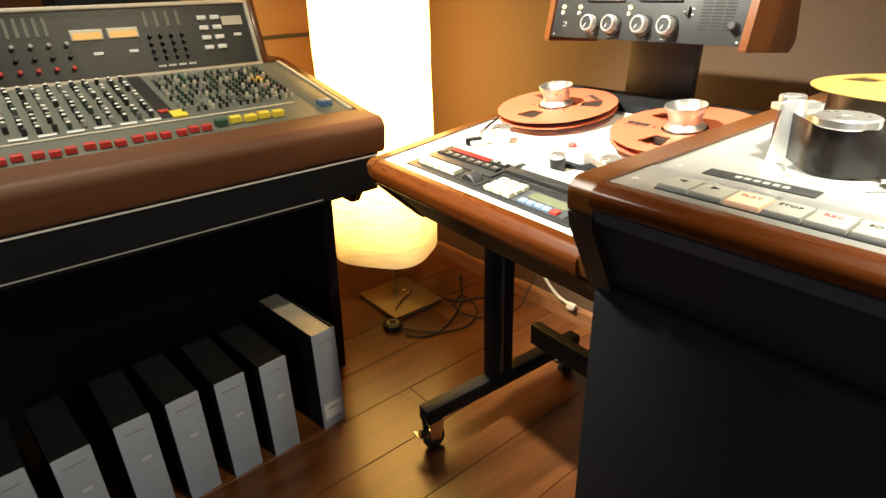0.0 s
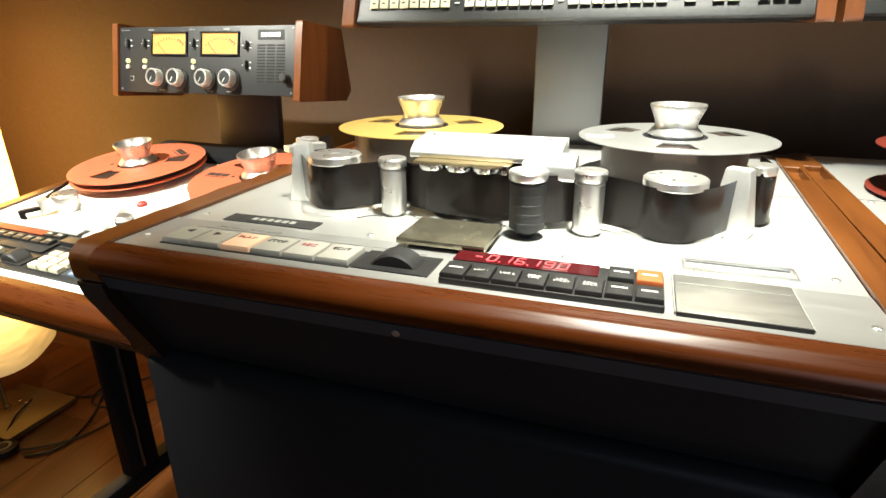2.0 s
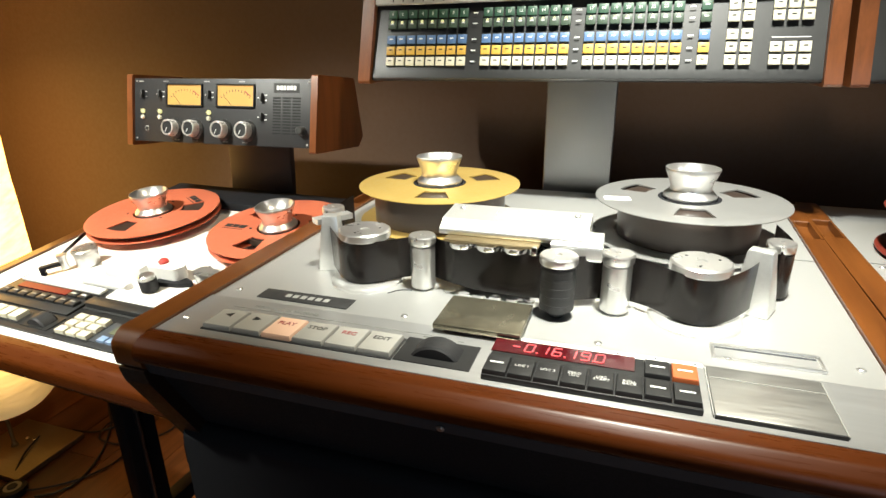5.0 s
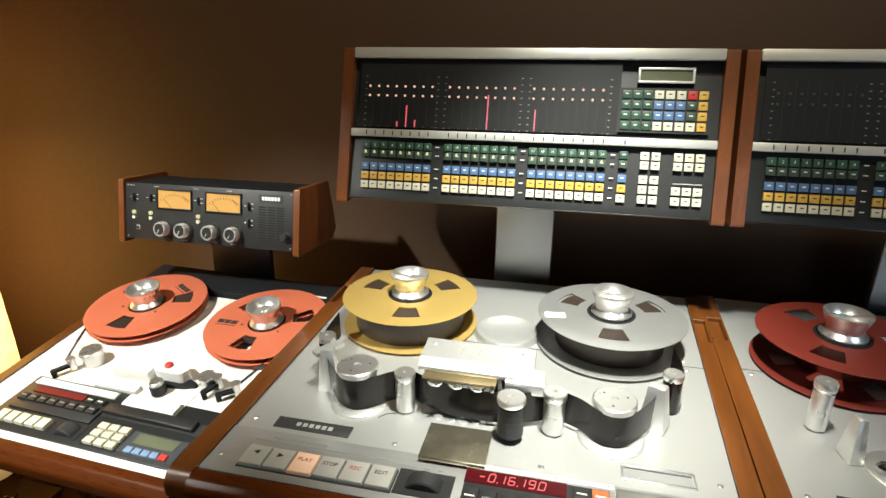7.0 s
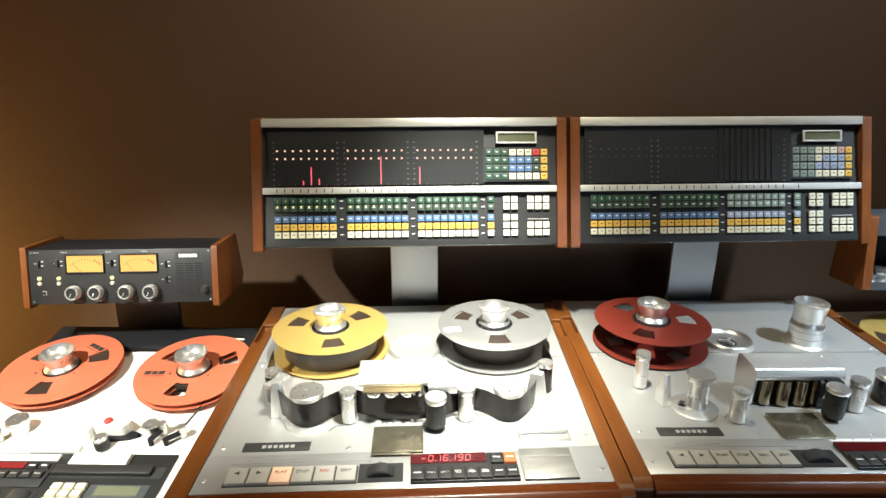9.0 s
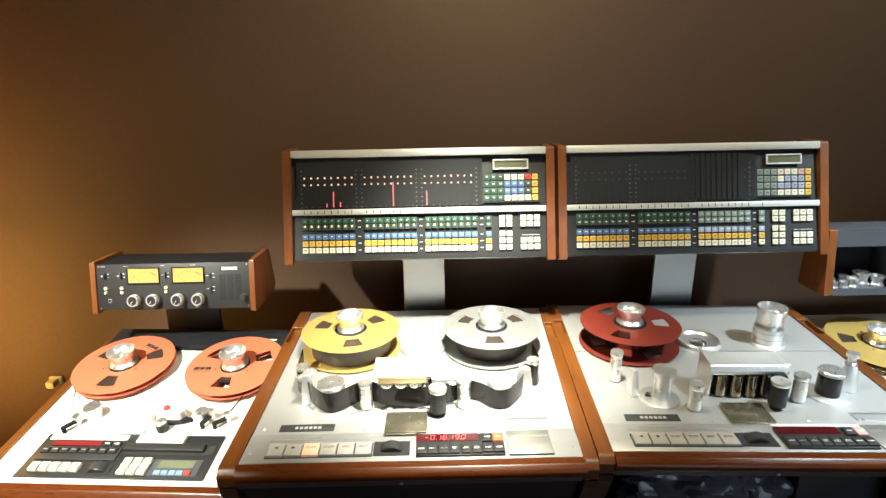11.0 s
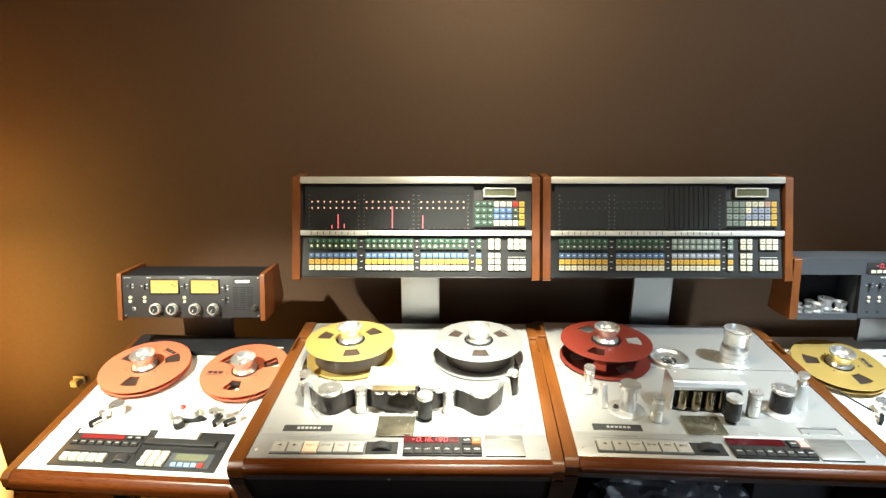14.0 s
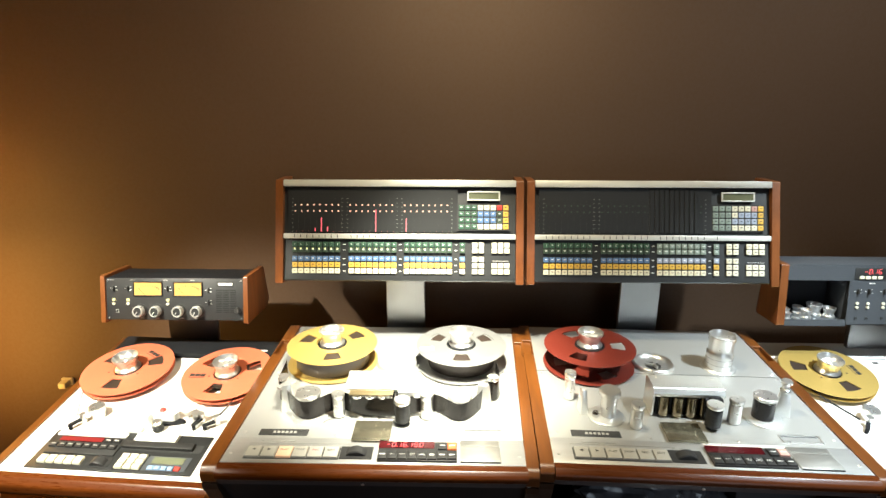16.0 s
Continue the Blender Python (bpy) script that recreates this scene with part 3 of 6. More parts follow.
def control_strip(ob, D, live):
    """Transport keys, shuttle wheel, locator and lid along the front of the deck."""
    part("control_strip", B((2 * DECK_HALF, 0.089, 0.003), (0, -0.0555, 0.0005), 0.0008), ALU_STRIP, ob, "brushed aluminium control strip", D)
    part("fine_print", word("MULTICHANNEL RECORDER", 0.0062, INK_GREY), None, ob, "", D @ at(-0.228, -0.0255, 0.0024))
    part("fine_line", B((0.235, 0.0006, 0.0004)), INK_GREY, ob, "", D @ at(-0.175, -0.0325, 0.0024))
    part("key_well", B((0.2125, 0.0405, 0.0012)), INK, ob, "dark key surround", D @ at(-0.185, -0.067, 0.0024))
    red = INK_RED if live else INK
    legends = (None, None, ("PLAY", red), ("STOP", INK), ("REC", red), ("EDIT", INK))
    for k in range(6):
        m = D @ at(-0.2728 + 0.0351 * k, -0.067, 0.0028)
        cap = part("transport_key", keycap(0.0328, 0.0365, 0.0062, K_PLAY if k == 2 else K_GREY), None, ob, "lit orange key cap" if k == 2 and live else "", m)
        if k == 2 and not live:
            cap.data = keycap(0.0328, 0.0365, 0.0062, K_GREY)
        top = m @ at(0, 0.004, 0.0065)
        if k < 2:
            s = -1 if k == 0 else 1
            part("arrow", P([(-0.004 * s, -0.004), (0.004 * s, 0), (-0.004 * s, 0.004)], 0, 0.0004, "z"), INK, cap, "", top)
        else:
            part("legend", word(legends[k][0], 0.0088, legends[k][1]), None, cap, "", top)
    jog = part("shuttle_bay", B((0.073, 0.043, 0.0014)), K_BLACK, ob, "black shuttle bay", D @ at(-0.041, -0.064, 0.0026))
    part("shuttle_wheel", L([(0, -0.012), (0.026, -0.012), (0.028, -0.010), (0.028, 0.010), (0.026, 0.012), (0, 0.012)], 48, pose(0, 0, -0.0155, 0, 90, 0)), RUBBER, jog, "ribbed black shuttle wheel", D @ at(-0.041, -0.064, 0.0026) @ pose(0, 0, 0, 0, 0, 90))
    for k in range(3):
        part("scale_mark", B((0.006, 0.0012, 0.0004)), INK_GREY, ob, "", D @ at(-0.062 + 0.018 * k, -0.0365, 0.0024))
    # locator block
    loc = part("locator", B((0.177, 0.0650, 0.006), (0, 0, 0.003), 0.0012), K_BLACK, ob, "black locator panel with red digits", D @ at(0.0965, -0.0605, 0.0015))
    L0 = D @ at(0.0965, -0.0595, 0.0078)
    part("display_window", B((0.126, 0.0235, 0.0012)), GLASS_RED, loc, "dark red display window", L0 @ at(-0.026, 0.0195, 0))
    if live:
        part("digits", seven_segment("-0.16.19.0", 0.0075, 0.0135, 0.0125), LED_RED, loc, "lit red digits", L0 @ at(-0.030, 0.0195, 0.0009))
    names = (None, "LOC 1", "LOC 2", "ZERO\nLOC", "LOC\nSTART", "ROLL\nBACK", None, None)
    for k in range(8):
        m = L0 @ at(-0.0775 + 0.0221 * k, -0.0185, -0.0016)
        cap = part("locator_key", keycap(0.0205, 0.0275 if k < 6 else 0.024, 0.006, K_BLACK), None, loc, "", m)
    for k in range(8):
        m = L0 @ at(-0.0775 + 0.0221 * k, -0.0185, 0.0046)
        if names[k]:
            part("legend", word(names[k], 0.0045, WHITE), None, loc, "", m)
        else:
            part("legend", bars((0.012,), 0.0022, 0.002, WHITE, "small"), None, loc, "", m)
    for k, mat_k in ((6, K_BLACK), (7, K_ORANGE if live else K_PALE_RED)):
        m = L0 @ at(-0.0775 + 0.0221 * k, 0.014, -0.0016)
        part("locator_key", keycap(0.0205, 0.024, 0.006, mat_k), None, loc, "lit orange key" if k == 7 and live else "", m)
        part("legend", bars((0.012,), 0.0022, 0.002, WHITE, "small"), None, loc, "", m @ at(0, 0, 0.0062))
    part("mark_strip", B((0.180, 0.0065, 0.0006)), WHITE, ob, "pale strip with printed marks", D @ at(0.101, -0.0155, 0.0023))
    for k in range(6):
        part("strip_mark", B((0.0022, 0.0022, 0.0004)), INK, ob, "", D @ at(0.020 + 0.033 * k, -0.0155, 0.0028))
    lid = part("flip_lid", B((0.088, 0.073, 0.004), (0, 0, 0.002), 0.0012), LID_METAL, ob, "brushed aluminium lid", D @ at(0.237, -0.055, 0.0015))
    part("lid_edge", B((0.088, 0.0016, 0.0035), (0, -0.0375, 0.002)), INK, lid, "", D @ at(0.237, -0.055, 0.0015))
    for q in (-1, 1):
        part("lid_edge", B((0.0010, 0.073, 0.0030), (q * 0.0448, 0, 0.0015)), INK_GREY, lid, "", D @ at(0.237, -0.055, 0.0015))
    part("lid_fold", B((0.086, 0.0010, 0.0006), (0, 0.017, 0.0042)), INK_GREY, lid, "", D @ at(0.237, -0.055, 0.0015))


def cabinet(ob, m, open_front):
    """The black body under the deck, with its wooden side trims and the round front rail."""
    if open_front:
        for q in (-1, 1):
            part("cabinet_side", P([(-0.108, 0.842), (-0.038, 0.70), (-0.045, 0.08), (0.60, 0.08), (0.60, 0.885), (-0.09, 0.866)], q * 0.351 - 0.01, q * 0.351 + 0.01), BLACK, ob, "black steel side", m)
        part("cabinet_back", B((0.69, 0.02, 0.80), (0, 0.59, 0.48)), BLACK, ob, "", m)
        part("shelf", B((0.69, 0.60, 0.02), (0, 0.28, 0.60)), BLACK, ob, "", m)
        part("lower_panel", B((0.69, 0.02, 0.50), (0, -0.03, 0.34)), BLACK, ob, "", m)
        part("deck_tray", B((0.69, 0.60, 0.02), (0, 0.29, 0.858)), BLACK, ob, "", m)
    else:
        part("cabinet_body", P([(-0.114, 0.868), (-0.055, 0.753), (0.60, 0.753), (0.60, 0.888), (-0.09, 0.866)], -0.362, 0.362), FRONT_GREY, ob, "dark grey painted steel body", m)
    if not open_front:
        part("front_panel", P(rounded([(-0.072, 0.7515, 0.016), (-0.072, 0.09, 0.01), (0.59, 0.09, 0), (0.59, 0.7515, 0)], 5), -0.361, 0.361), VINYL, ob, "black lower panel", m)
    part("panel_strip", B((0.698, 0.004, 0.016), (0, -0.1172, 0.8645), turn=pose(0, 0, 0, 20)), PANEL_GREY, ob, "grey strip under the rail", m)
    for x in (-0.02, 0.34):
        screw(ob, m @ at(x, -0.1195, 0.8625) @ pose(0, 0, 0, 110))
    for x in (-0.3, 0.3):
        for y in (0.05, 0.5):
            part("castor", L([(0, -0.015), (0.040, -0.015), (0.044, -0.008), (0.044, 0.008), (0.040, 0.015), (0, 0.015)], 24, pose(0, 0, 0.044, 0, 90, 0)), RUBBER, ob, "", m @ at(x, y, 0))
            part("castor_fork", B((0.05, 0.05, 0.05), (0, 0, 0.068)), BLACK, ob, "", m @ at(x, y, 0))


def side_trim(ob, D, s, half):
    """A wooden side board that stands a little proud of the deck, its front corner falling away."""
    top = 0.0045
    a, b = sorted((s * DECK_HALF + s * 0.0005, s * half))
    bm = P(rounded([(-0.126, -0.008, 0.010), (-0.124, -0.036, 0.008), (0.396, -0.036, 0), (0.396, top, 0.003), (-0.112, top, 0.02)], 5), a, b)
    prism(bm, [(0.396, -0.036), (0.484, -0.036), (0.484, top - 0.009), (0.470, top - 0.012), (0.410, top - 0.012), (0.396, top - 0.009)], a, b)
    for u, v in ((a, a + 0.0035), (b - 0.0035, b)):
        prism(bm, [(0.396, top - 0.02), (0.484, top - 0.02), (0.484, top), (0.396, top)], u, v)
    prism(bm, rounded([(0.484, -0.036, 0), (0.60, -0.036, 0), (0.60, top, 0.01), (0.484, top, 0.003)], 4), a, b)
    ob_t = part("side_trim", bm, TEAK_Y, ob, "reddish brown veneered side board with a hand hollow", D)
    plate = rounded([(-0.1235, -0.0365, 0.0), (-0.119, -0.055, 0.012), (-0.062, -0.165, 0.02), (-0.04, -0.195, 0), (0.60, -0.195, 0), (0.60, -0.0365, 0)], 5)
    part("side_plate", P(plate, a + 0.0004, b - 0.0004), CORNER, ob, "dark brown lower side", D)
    return ob_t


def multitrack(x0, loaded, turn=0.0):
    m = at(x0, 0, 0) @ turned(0, 0.14, turn)
    text = "silver reel-to-reel multitrack recorder with teak trim, playing brown tape" if loaded else "silver reel-to-reel multitrack recorder with teak trim, no tape threaded"
    ob = thing("tape_machine", m, text, "tape recorder", "tape recorders along the wall")
    D = deck_pose(x0, turn)
    cabinet(ob, m, not loaded)
    # the right-hand board of the first recorder leans away from its deck towards the back
    side_trim(ob, D, -1, 0.3725 if loaded else 0.3695)
    side_trim(ob, D @ (turned(DECK_HALF, -0.03, -2.7) if loaded else Matrix()), 1, 0.366 if loaded else 0.3695)
    flare = math.tan(radians(2.7)) if loaded else 0.0
    right = lambda y: DECK_HALF + flare * (y + 0.03) - 0.0004
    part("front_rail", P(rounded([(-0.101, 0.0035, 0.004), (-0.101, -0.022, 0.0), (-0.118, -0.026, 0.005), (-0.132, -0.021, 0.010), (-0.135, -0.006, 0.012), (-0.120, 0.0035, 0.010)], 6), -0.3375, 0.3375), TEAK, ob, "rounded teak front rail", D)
    part("front_plate", P([(-DECK_HALF, -0.0107), (right(-0.0107), -0.0107), (right(0.3017), 0.3017), (-DECK_HALF, 0.3017)], -0.0096, 0.0004, "z"), ALU_DECK, ob, "satin aluminium deck plate", D)
    part("rear_plate", P(rounded([(-DECK_HALF, 0.304, 0), (right(0.304), 0.304, 0), (right(0.592), 0.592, 0.006), (-DECK_HALF, 0.592, 0.006)], 3), -0.0092, 0.0008, "z"), ALU_DECK, ob, "satin aluminium reel plate", D)
    control_strip(ob, D, loaded)
    plate = part("name_plate", B((0.116, 0.0235, 0.0016), (0, 0, 0.0008), 0.0004), INK, ob, "black name plate with a silver mark", D @ at(-0.2265, 0.0105, 0.0004))
    for k in range(6):
        part("name_mark", bars((0.0066,), 0.0080, 0.001, MARK, "name"), None, plate, "", D @ at(-0.2485 + 0.0098 * k, 0.0105, 0.0020))
    part("splice_plate", B((0.089, 0.071, 0.006), (0, 0, 0.003), 0.0012), SMOKED, ob, "smoked metal cover plate", D @ at(-0.015 if loaded else -0.020, 0.010 if loaded else 0.022, 0.0065 if loaded else 0.0030))
    part("splice_foot", B((0.070, 0.056, 0.0068 if loaded else 0.0036), (0, 0, 0.003 if loaded else 0.0014)), BLACK, ob, "", D @ at(-0.015 if loaded else -0.020, 0.010 if loaded else 0.022, 0.0))
    slot = bmesh.new()
    for u, v, w, h in ((0, 0.0128, 0.092, 0.003), (0, -0.0128, 0.092, 0.003), (-0.0445, 0, 0.003, 0.0226), (0.0445, 0, 0.003, 0.0226)):
        box(slot, (w, h, 0.0028), (u, v, 0.0014), 0.0008)
    part("slot_frame", slot, ALU_BRIGHT, ob, "", D @ at(0.247, 0.018, 0.0003))
    part("slot_lip", B((0.084, 0.0022, 0.0010)), PANEL_GREY, ob, "", D @ at(0.247, 0.0262, 0.0014))
    part("slot_floor", B((0.086, 0.0226, 0.0006)), ALU_STRIP, ob, "", D @ at(0.247, 0.018, 0.0009))
    for x, y in ((-0.324, -0.07), (-0.318, 0.012), (0.324, -0.07), (0.322, 0.02), (-0.101, 0.003), (0.10, 0.003), (-0.324, 0.29), (0.324, 0.29), (0.324, 0.32), (0.324, 0.58), (-0.324, 0.58)):
        screw(ob, D @ at(x, y, 0.002 if y < -0.02 else 0.0006))
    # dish between the reels
    if loaded:
        part("cover_dish", L([(0.0615, 0.0004), (0.060, 0.0085), (0.057, 0.0120), (0.0545, 0.0118), (0.050, 0.0085), (0.042, 0.0048), (0.030, 0.0024), (0.015, 0.0012), (0, 0.0010)], 56), ALU_CAST, ob, "shallow aluminium dish", D @ at(0.0125, 0.345))
    else:
        cup = part("cup_ring", L([(0.0, 0.0010), (0.034, 0.0010), (0.043, 0.0035), (0.049, 0.0090), (0.0515, 0.0130), (0.0545, 0.0135), (0.0570, 0.0110), (0.059, 0.0004)], 48), ALU_BRIGHT, ob, "bright open cup between the reel seats", D @ at(0.003, 0.352))
        part("cup_well", L([(0, 0.0016), (0.022, 0.0016), (0.022, 0.0010)], 32), PANEL, cup, "dark hole in the cup", D @ at(0.003, 0.350))
        for k in range(3):
            part("cup_blade", B((0.020, 0.005, 0.008), (0.011, 0, 0.004), 0.001), ALU_BRIGHT, cup, "", D @ at(0.003, 0.350, 0.0012) @ pose(0, 0, 0, 0, 0, 120 * k + 50))
    # tape path
    tapeB = TAPE if loaded else ALU_BRIGHT
    roller(ob, D @ (at(-0.263, 0.153) if loaded else at(-0.268, 0.161)), 0.0135, 0.070 if loaded else 0.080, TAPE if loaded else ALU_BRIGHT, ALU_BRIGHT)
    if loaded:
        stand(ob, D @ at(-0.244, 0.112) @ pose(0, 0, 0, 0, 0, 12), 0.034, 0.072)
        part("arm_plate", B((0.016, 0.050, 0.007), (0, 0, 0)), ALU_CAST, ob, "", D @ at(-0.247, 0.122, 0.064) @ pose(0, 0, 0, 0, 0, -35))
    else:
        stand(ob, D @ at(-0.243, 0.104) @ pose(0, 0, 0, 0, 0, 12), 0.021, 0.066)
        part("base_knob", L([(0.009, 0), (0.009, 0.010), (0.006, 0.014), (0, 0.015)], 20), CHROME, ob, "", D @ at(-0.215, 0.078, 0.004))
    part("roller_base", L([(0, 0), (0.044, 0), (0.044, 0.004), (0.040, 0.006), (0, 0.006)], 40), ALU_CAST, ob, "", D @ at(-0.183 if loaded else -0.188, 0.084))
    if loaded:
        roller(ob, D @ at(-0.183, 0.084), 0.0285, 0.067, tapeB, ALU_BRIGHT, "tacho_roller")
    else:
        bare = part("tacho_roller", L([(0, 0.004), (0.019, 0.004), (0.019, 0.058), (0.017, 0.060), (0, 0.060)], 36), ALU_BRIGHT, ob, "bare turned roller", D @ at(-0.183, 0.086))
        part("cap", L([(0, 0.060), (0.021, 0.060), (0.0265, 0.064), (0.0265, 0.074), (0.024, 0.077), (0, 0.078)], 36), ALU_BRIGHT, bare, "", D @ at(-0.183, 0.086))
    roller(ob, D @ at(-0.108 if loaded else -0.125, 0.081 if loaded else 0.044), 0.0145, 0.067, ALU_BRIGHT, ALU_BRIGHT)
    PX, PY = (0.053, 0.051) if loaded else (0.056, 0.049)
    pinch = roller(ob, D @ at(PX, PY, 0.007), 0.0180, 0.063, RUBBER, ALU_BRIGHT, "pinch_roller", "black rubber pinch roller")
    part("roller_foot", L([(0.007, 0.0), (0.009, 0.002), (0.011, 0.008), (0.017, 0.0125)], 24), BLACK, pinch, "", D @ at(PX, PY, 0.0006))
    for k in range(5):
        part("rib", shared(("rib",), lambda: lathe(bmesh.new(), [(0.0178, 0), (0.01825, 0.0006), (0.01825, 0.0024), (0.0178, 0.003)], 32), RUBBER), None, pinch, "", D @ at(PX, PY, 0.016 + 0.0095 * k))
    roller(ob, D @ (at(0.111, 0.079) if loaded else at(0.118, 0.078)), 0.0152, 0.068, ALU_BRIGHT, ALU_BRIGHT)
    far = (0.191, 0.083) if loaded else (0.196, 0.101)
    part("roller_base", L([(0, 0), (0.046, 0), (0.046, 0.004), (0.042, 0.006), (0, 0.006)], 40), ALU_CAST, ob, "", D @ at(*far))
    roller(ob, D @ at(*far), 0.0275 if loaded else 0.025, 0.066, TAPE, ALU_BRIGHT, "tacho_roller")
    if loaded:
        stand(ob, D @ at(0.252, 0.124) @ pose(0, 0, 0, 0, 0, -24), 0.040, 0.070)
        roller(ob, D @ at(0.279, 0.168), 0.0135, 0.066, TAPE, ALU_BRIGHT)
    else:
        post = stand(ob, D @ at(0.254, 0.124) @ pose(0, 0, 0, 0, 0, -20), 0.036, 0.064)
        part("collar", L([(0, 0.062), (0.0125, 0.062), (0.0135, 0.065), (0.0120, 0.069), (0.0085, 0.071), (0.0085, 0.083), (0, 0.083)], 24), ALU_BRIGHT, post, "turned collar", D @ at(0.255, 0.128))
        part("cap", L([(0, 0.083), (0.0125, 0.083), (0.0135, 0.085), (0.0135, 0.091), (0.0120, 0.093), (0, 0.093)], 24), ALU_BRIGHT, post, "", D @ at(0.255, 0.128))
    part("scribe_line", tube(bmesh.new(), smooth_path([(-0.142, 0.052, 0.0008), (-0.132, 0.064, 0.0008), (-0.118, 0.068, 0.0008)]), 0.0006, 6), INK, ob, "", D)
    # head block
    front, shift = (0.124, 0.0) if loaded else (0.104, 0.016)
    head = part("head_block", B((0.150, 0.045, 0.058), (0, 0, 0.029), 0.002), BLACK, ob, "black head block", D @ at(-0.004 + shift, 0.150 if loaded else 0.126))
    for k in range(4):
        part("head", L([(0, 0.004), (0.0135, 0.004), (0.0135, 0.056), (0, 0.056)], 24), CHROME if loaded else BRONZE, head, "polished tape head", D @ at(-0.062 + shift + 0.033 * k, front - 0.008 + 0.004 * abs(k - 1.5)))
    if loaded:
        cover = P(rounded([(0.090, 0.067, 0.002), (0.089, 0.073, 0.004), (0.104, 0.083, 0.006), (0.156, 0.087, 0.005), (0.163, 0.060, 0.004)], 5), -0.090, 0.078)
        part("cover_lip", B((0.108, 0.022, 0.0030), (0, 0, 0), 0.001), BRASS, ob, "brass lip under the head cover", D @ at(-0.026, 0.084, 0.0655))
        for k in range(3):
            part("lip_disc", L([(0, -0.004), (0.013, -0.004), (0.0145, -0.001), (0.0145, 0.002), (0, 0.002)], 24), CHROME, ob, "", D @ at(-0.060 + 0.031 * k, 0.0795, 0.0622))
        part("lip_clip", B((0.006, 0.010, 0.009), (0, 0, 0), 0.001), CHROME, ob, "", D @ at(0.024, 0.074, 0.0625))
        part("cover_shoulder", P(rounded([(0.082, 0.052, 0.004), (0.082, 0.070, 0.006), (0.116, 0.078, 0.008), (0.13, 0.05, 0)], 4), 0.040, 0.094), ALU_CAST, ob, "", D)
        for k in range(6):
            part("edge_guide", L([(0, 0.0006), (0.007, 0.0006), (0.007, 0.0028), (0, 0.0028)], 14), ALU_CAST, ob, "", D @ at(-0.075 + 0.019 * k, 0.080 - 0.008 * math.sin(math.pi * k / 5)))
    else:
        cover = P(rounded([(0.087, 0.060, 0.002), (0.085, 0.070, 0.005), (0.094, 0.082, 0.008), (0.150, 0.085, 0.008), (0.158, 0.078, 0.004), (0.160, 0.0, 0.001), (0.153, 0.0, 0.001), (0.148, 0.060, 0.002)], 5), -0.077, 0.094)
        part("cover_end", P(rounded([(0.094, 0.0006, 0.004), (0.090, 0.060, 0.004), (0.150, 0.060, 0.002), (0.152, 0.0006, 0.002)], 3), -0.0765, -0.0715), ALU_CAST, ob, "", D)
        bracket = part("roller_bracket", P(rounded([(0.080, 0.004, 0.002), (0.078, 0.058, 0.006), (0.098, 0.064, 0.006), (0.104, 0.004, 0.002)], 3), 0.046, 0.072), BLACK, ob, "black pinch roller bracket", D)
        part("bracket_arm", B((0.030, 0.022, 0.010), (0, 0, 0), 0.003), BLACK, bracket, "", D @ at(0.070, 0.082, 0.060))
        part("bracket_screw", L([(0.004, 0), (0.004, 0.002), (0, 0.003)], 12), CHROME, bracket, "", D @ at(0.052, 0.0785, 0.030) @ pose(0, 0, 0, 90))
        for k in range(3):
            part("guide_pin", L([(0, 0.004), (0.005, 0.004), (0.005, 0.052), (0.007, 0.053), (0.007, 0.057), (0, 0.057)], 14), BLACK, ob, "", D @ at(0.082 + 0.006 * k, 0.108 + 0.006 * k))
    part("head_cover", cover, ALU_CAST, ob, "cast aluminium head cover", D)
    if loaded:
        for x in (-0.03, -0.004, 0.022):
            part("cover_line", B((0.0008, 0.016, 0.0004)), INK_GREY, ob, "", D @ at(x, 0.128, 0.0855) @ pose(0, 0, 0, 4))
    for x in (-0.075, 0.062):
        screw(ob, D @ at(x + shift, 0.138, 0.0860 if loaded else 0.0835))
    if loaded:
        path = [(-0.285, 0.255), (-0.279, 0.168), (-0.270, 0.138), (-0.225, 0.084), (-0.205, 0.062), (-0.183, 0.0545), (-0.160, 0.063), (-0.126, 0.092), (-0.102, 0.098), (-0.085, 0.090),
                (-0.045, 0.075), (0.0, 0.070), (0.030, 0.071), (0.050, 0.0725), (0.080, 0.083), (0.111, 0.096), (0.145, 0.083), (0.171, 0.060), (0.191, 0.0545), (0.213, 0.063), (0.240, 0.098), (0.268, 0.152), (0.279, 0.1535), (0.294, 0.170), (0.297, 0.21), (0.292, 0.26)]
        part("tape", tape_ribbon(path, 0.0085, 0.0590), TAPE, ob, "dark brown wide magnetic tape", D)
    return ob


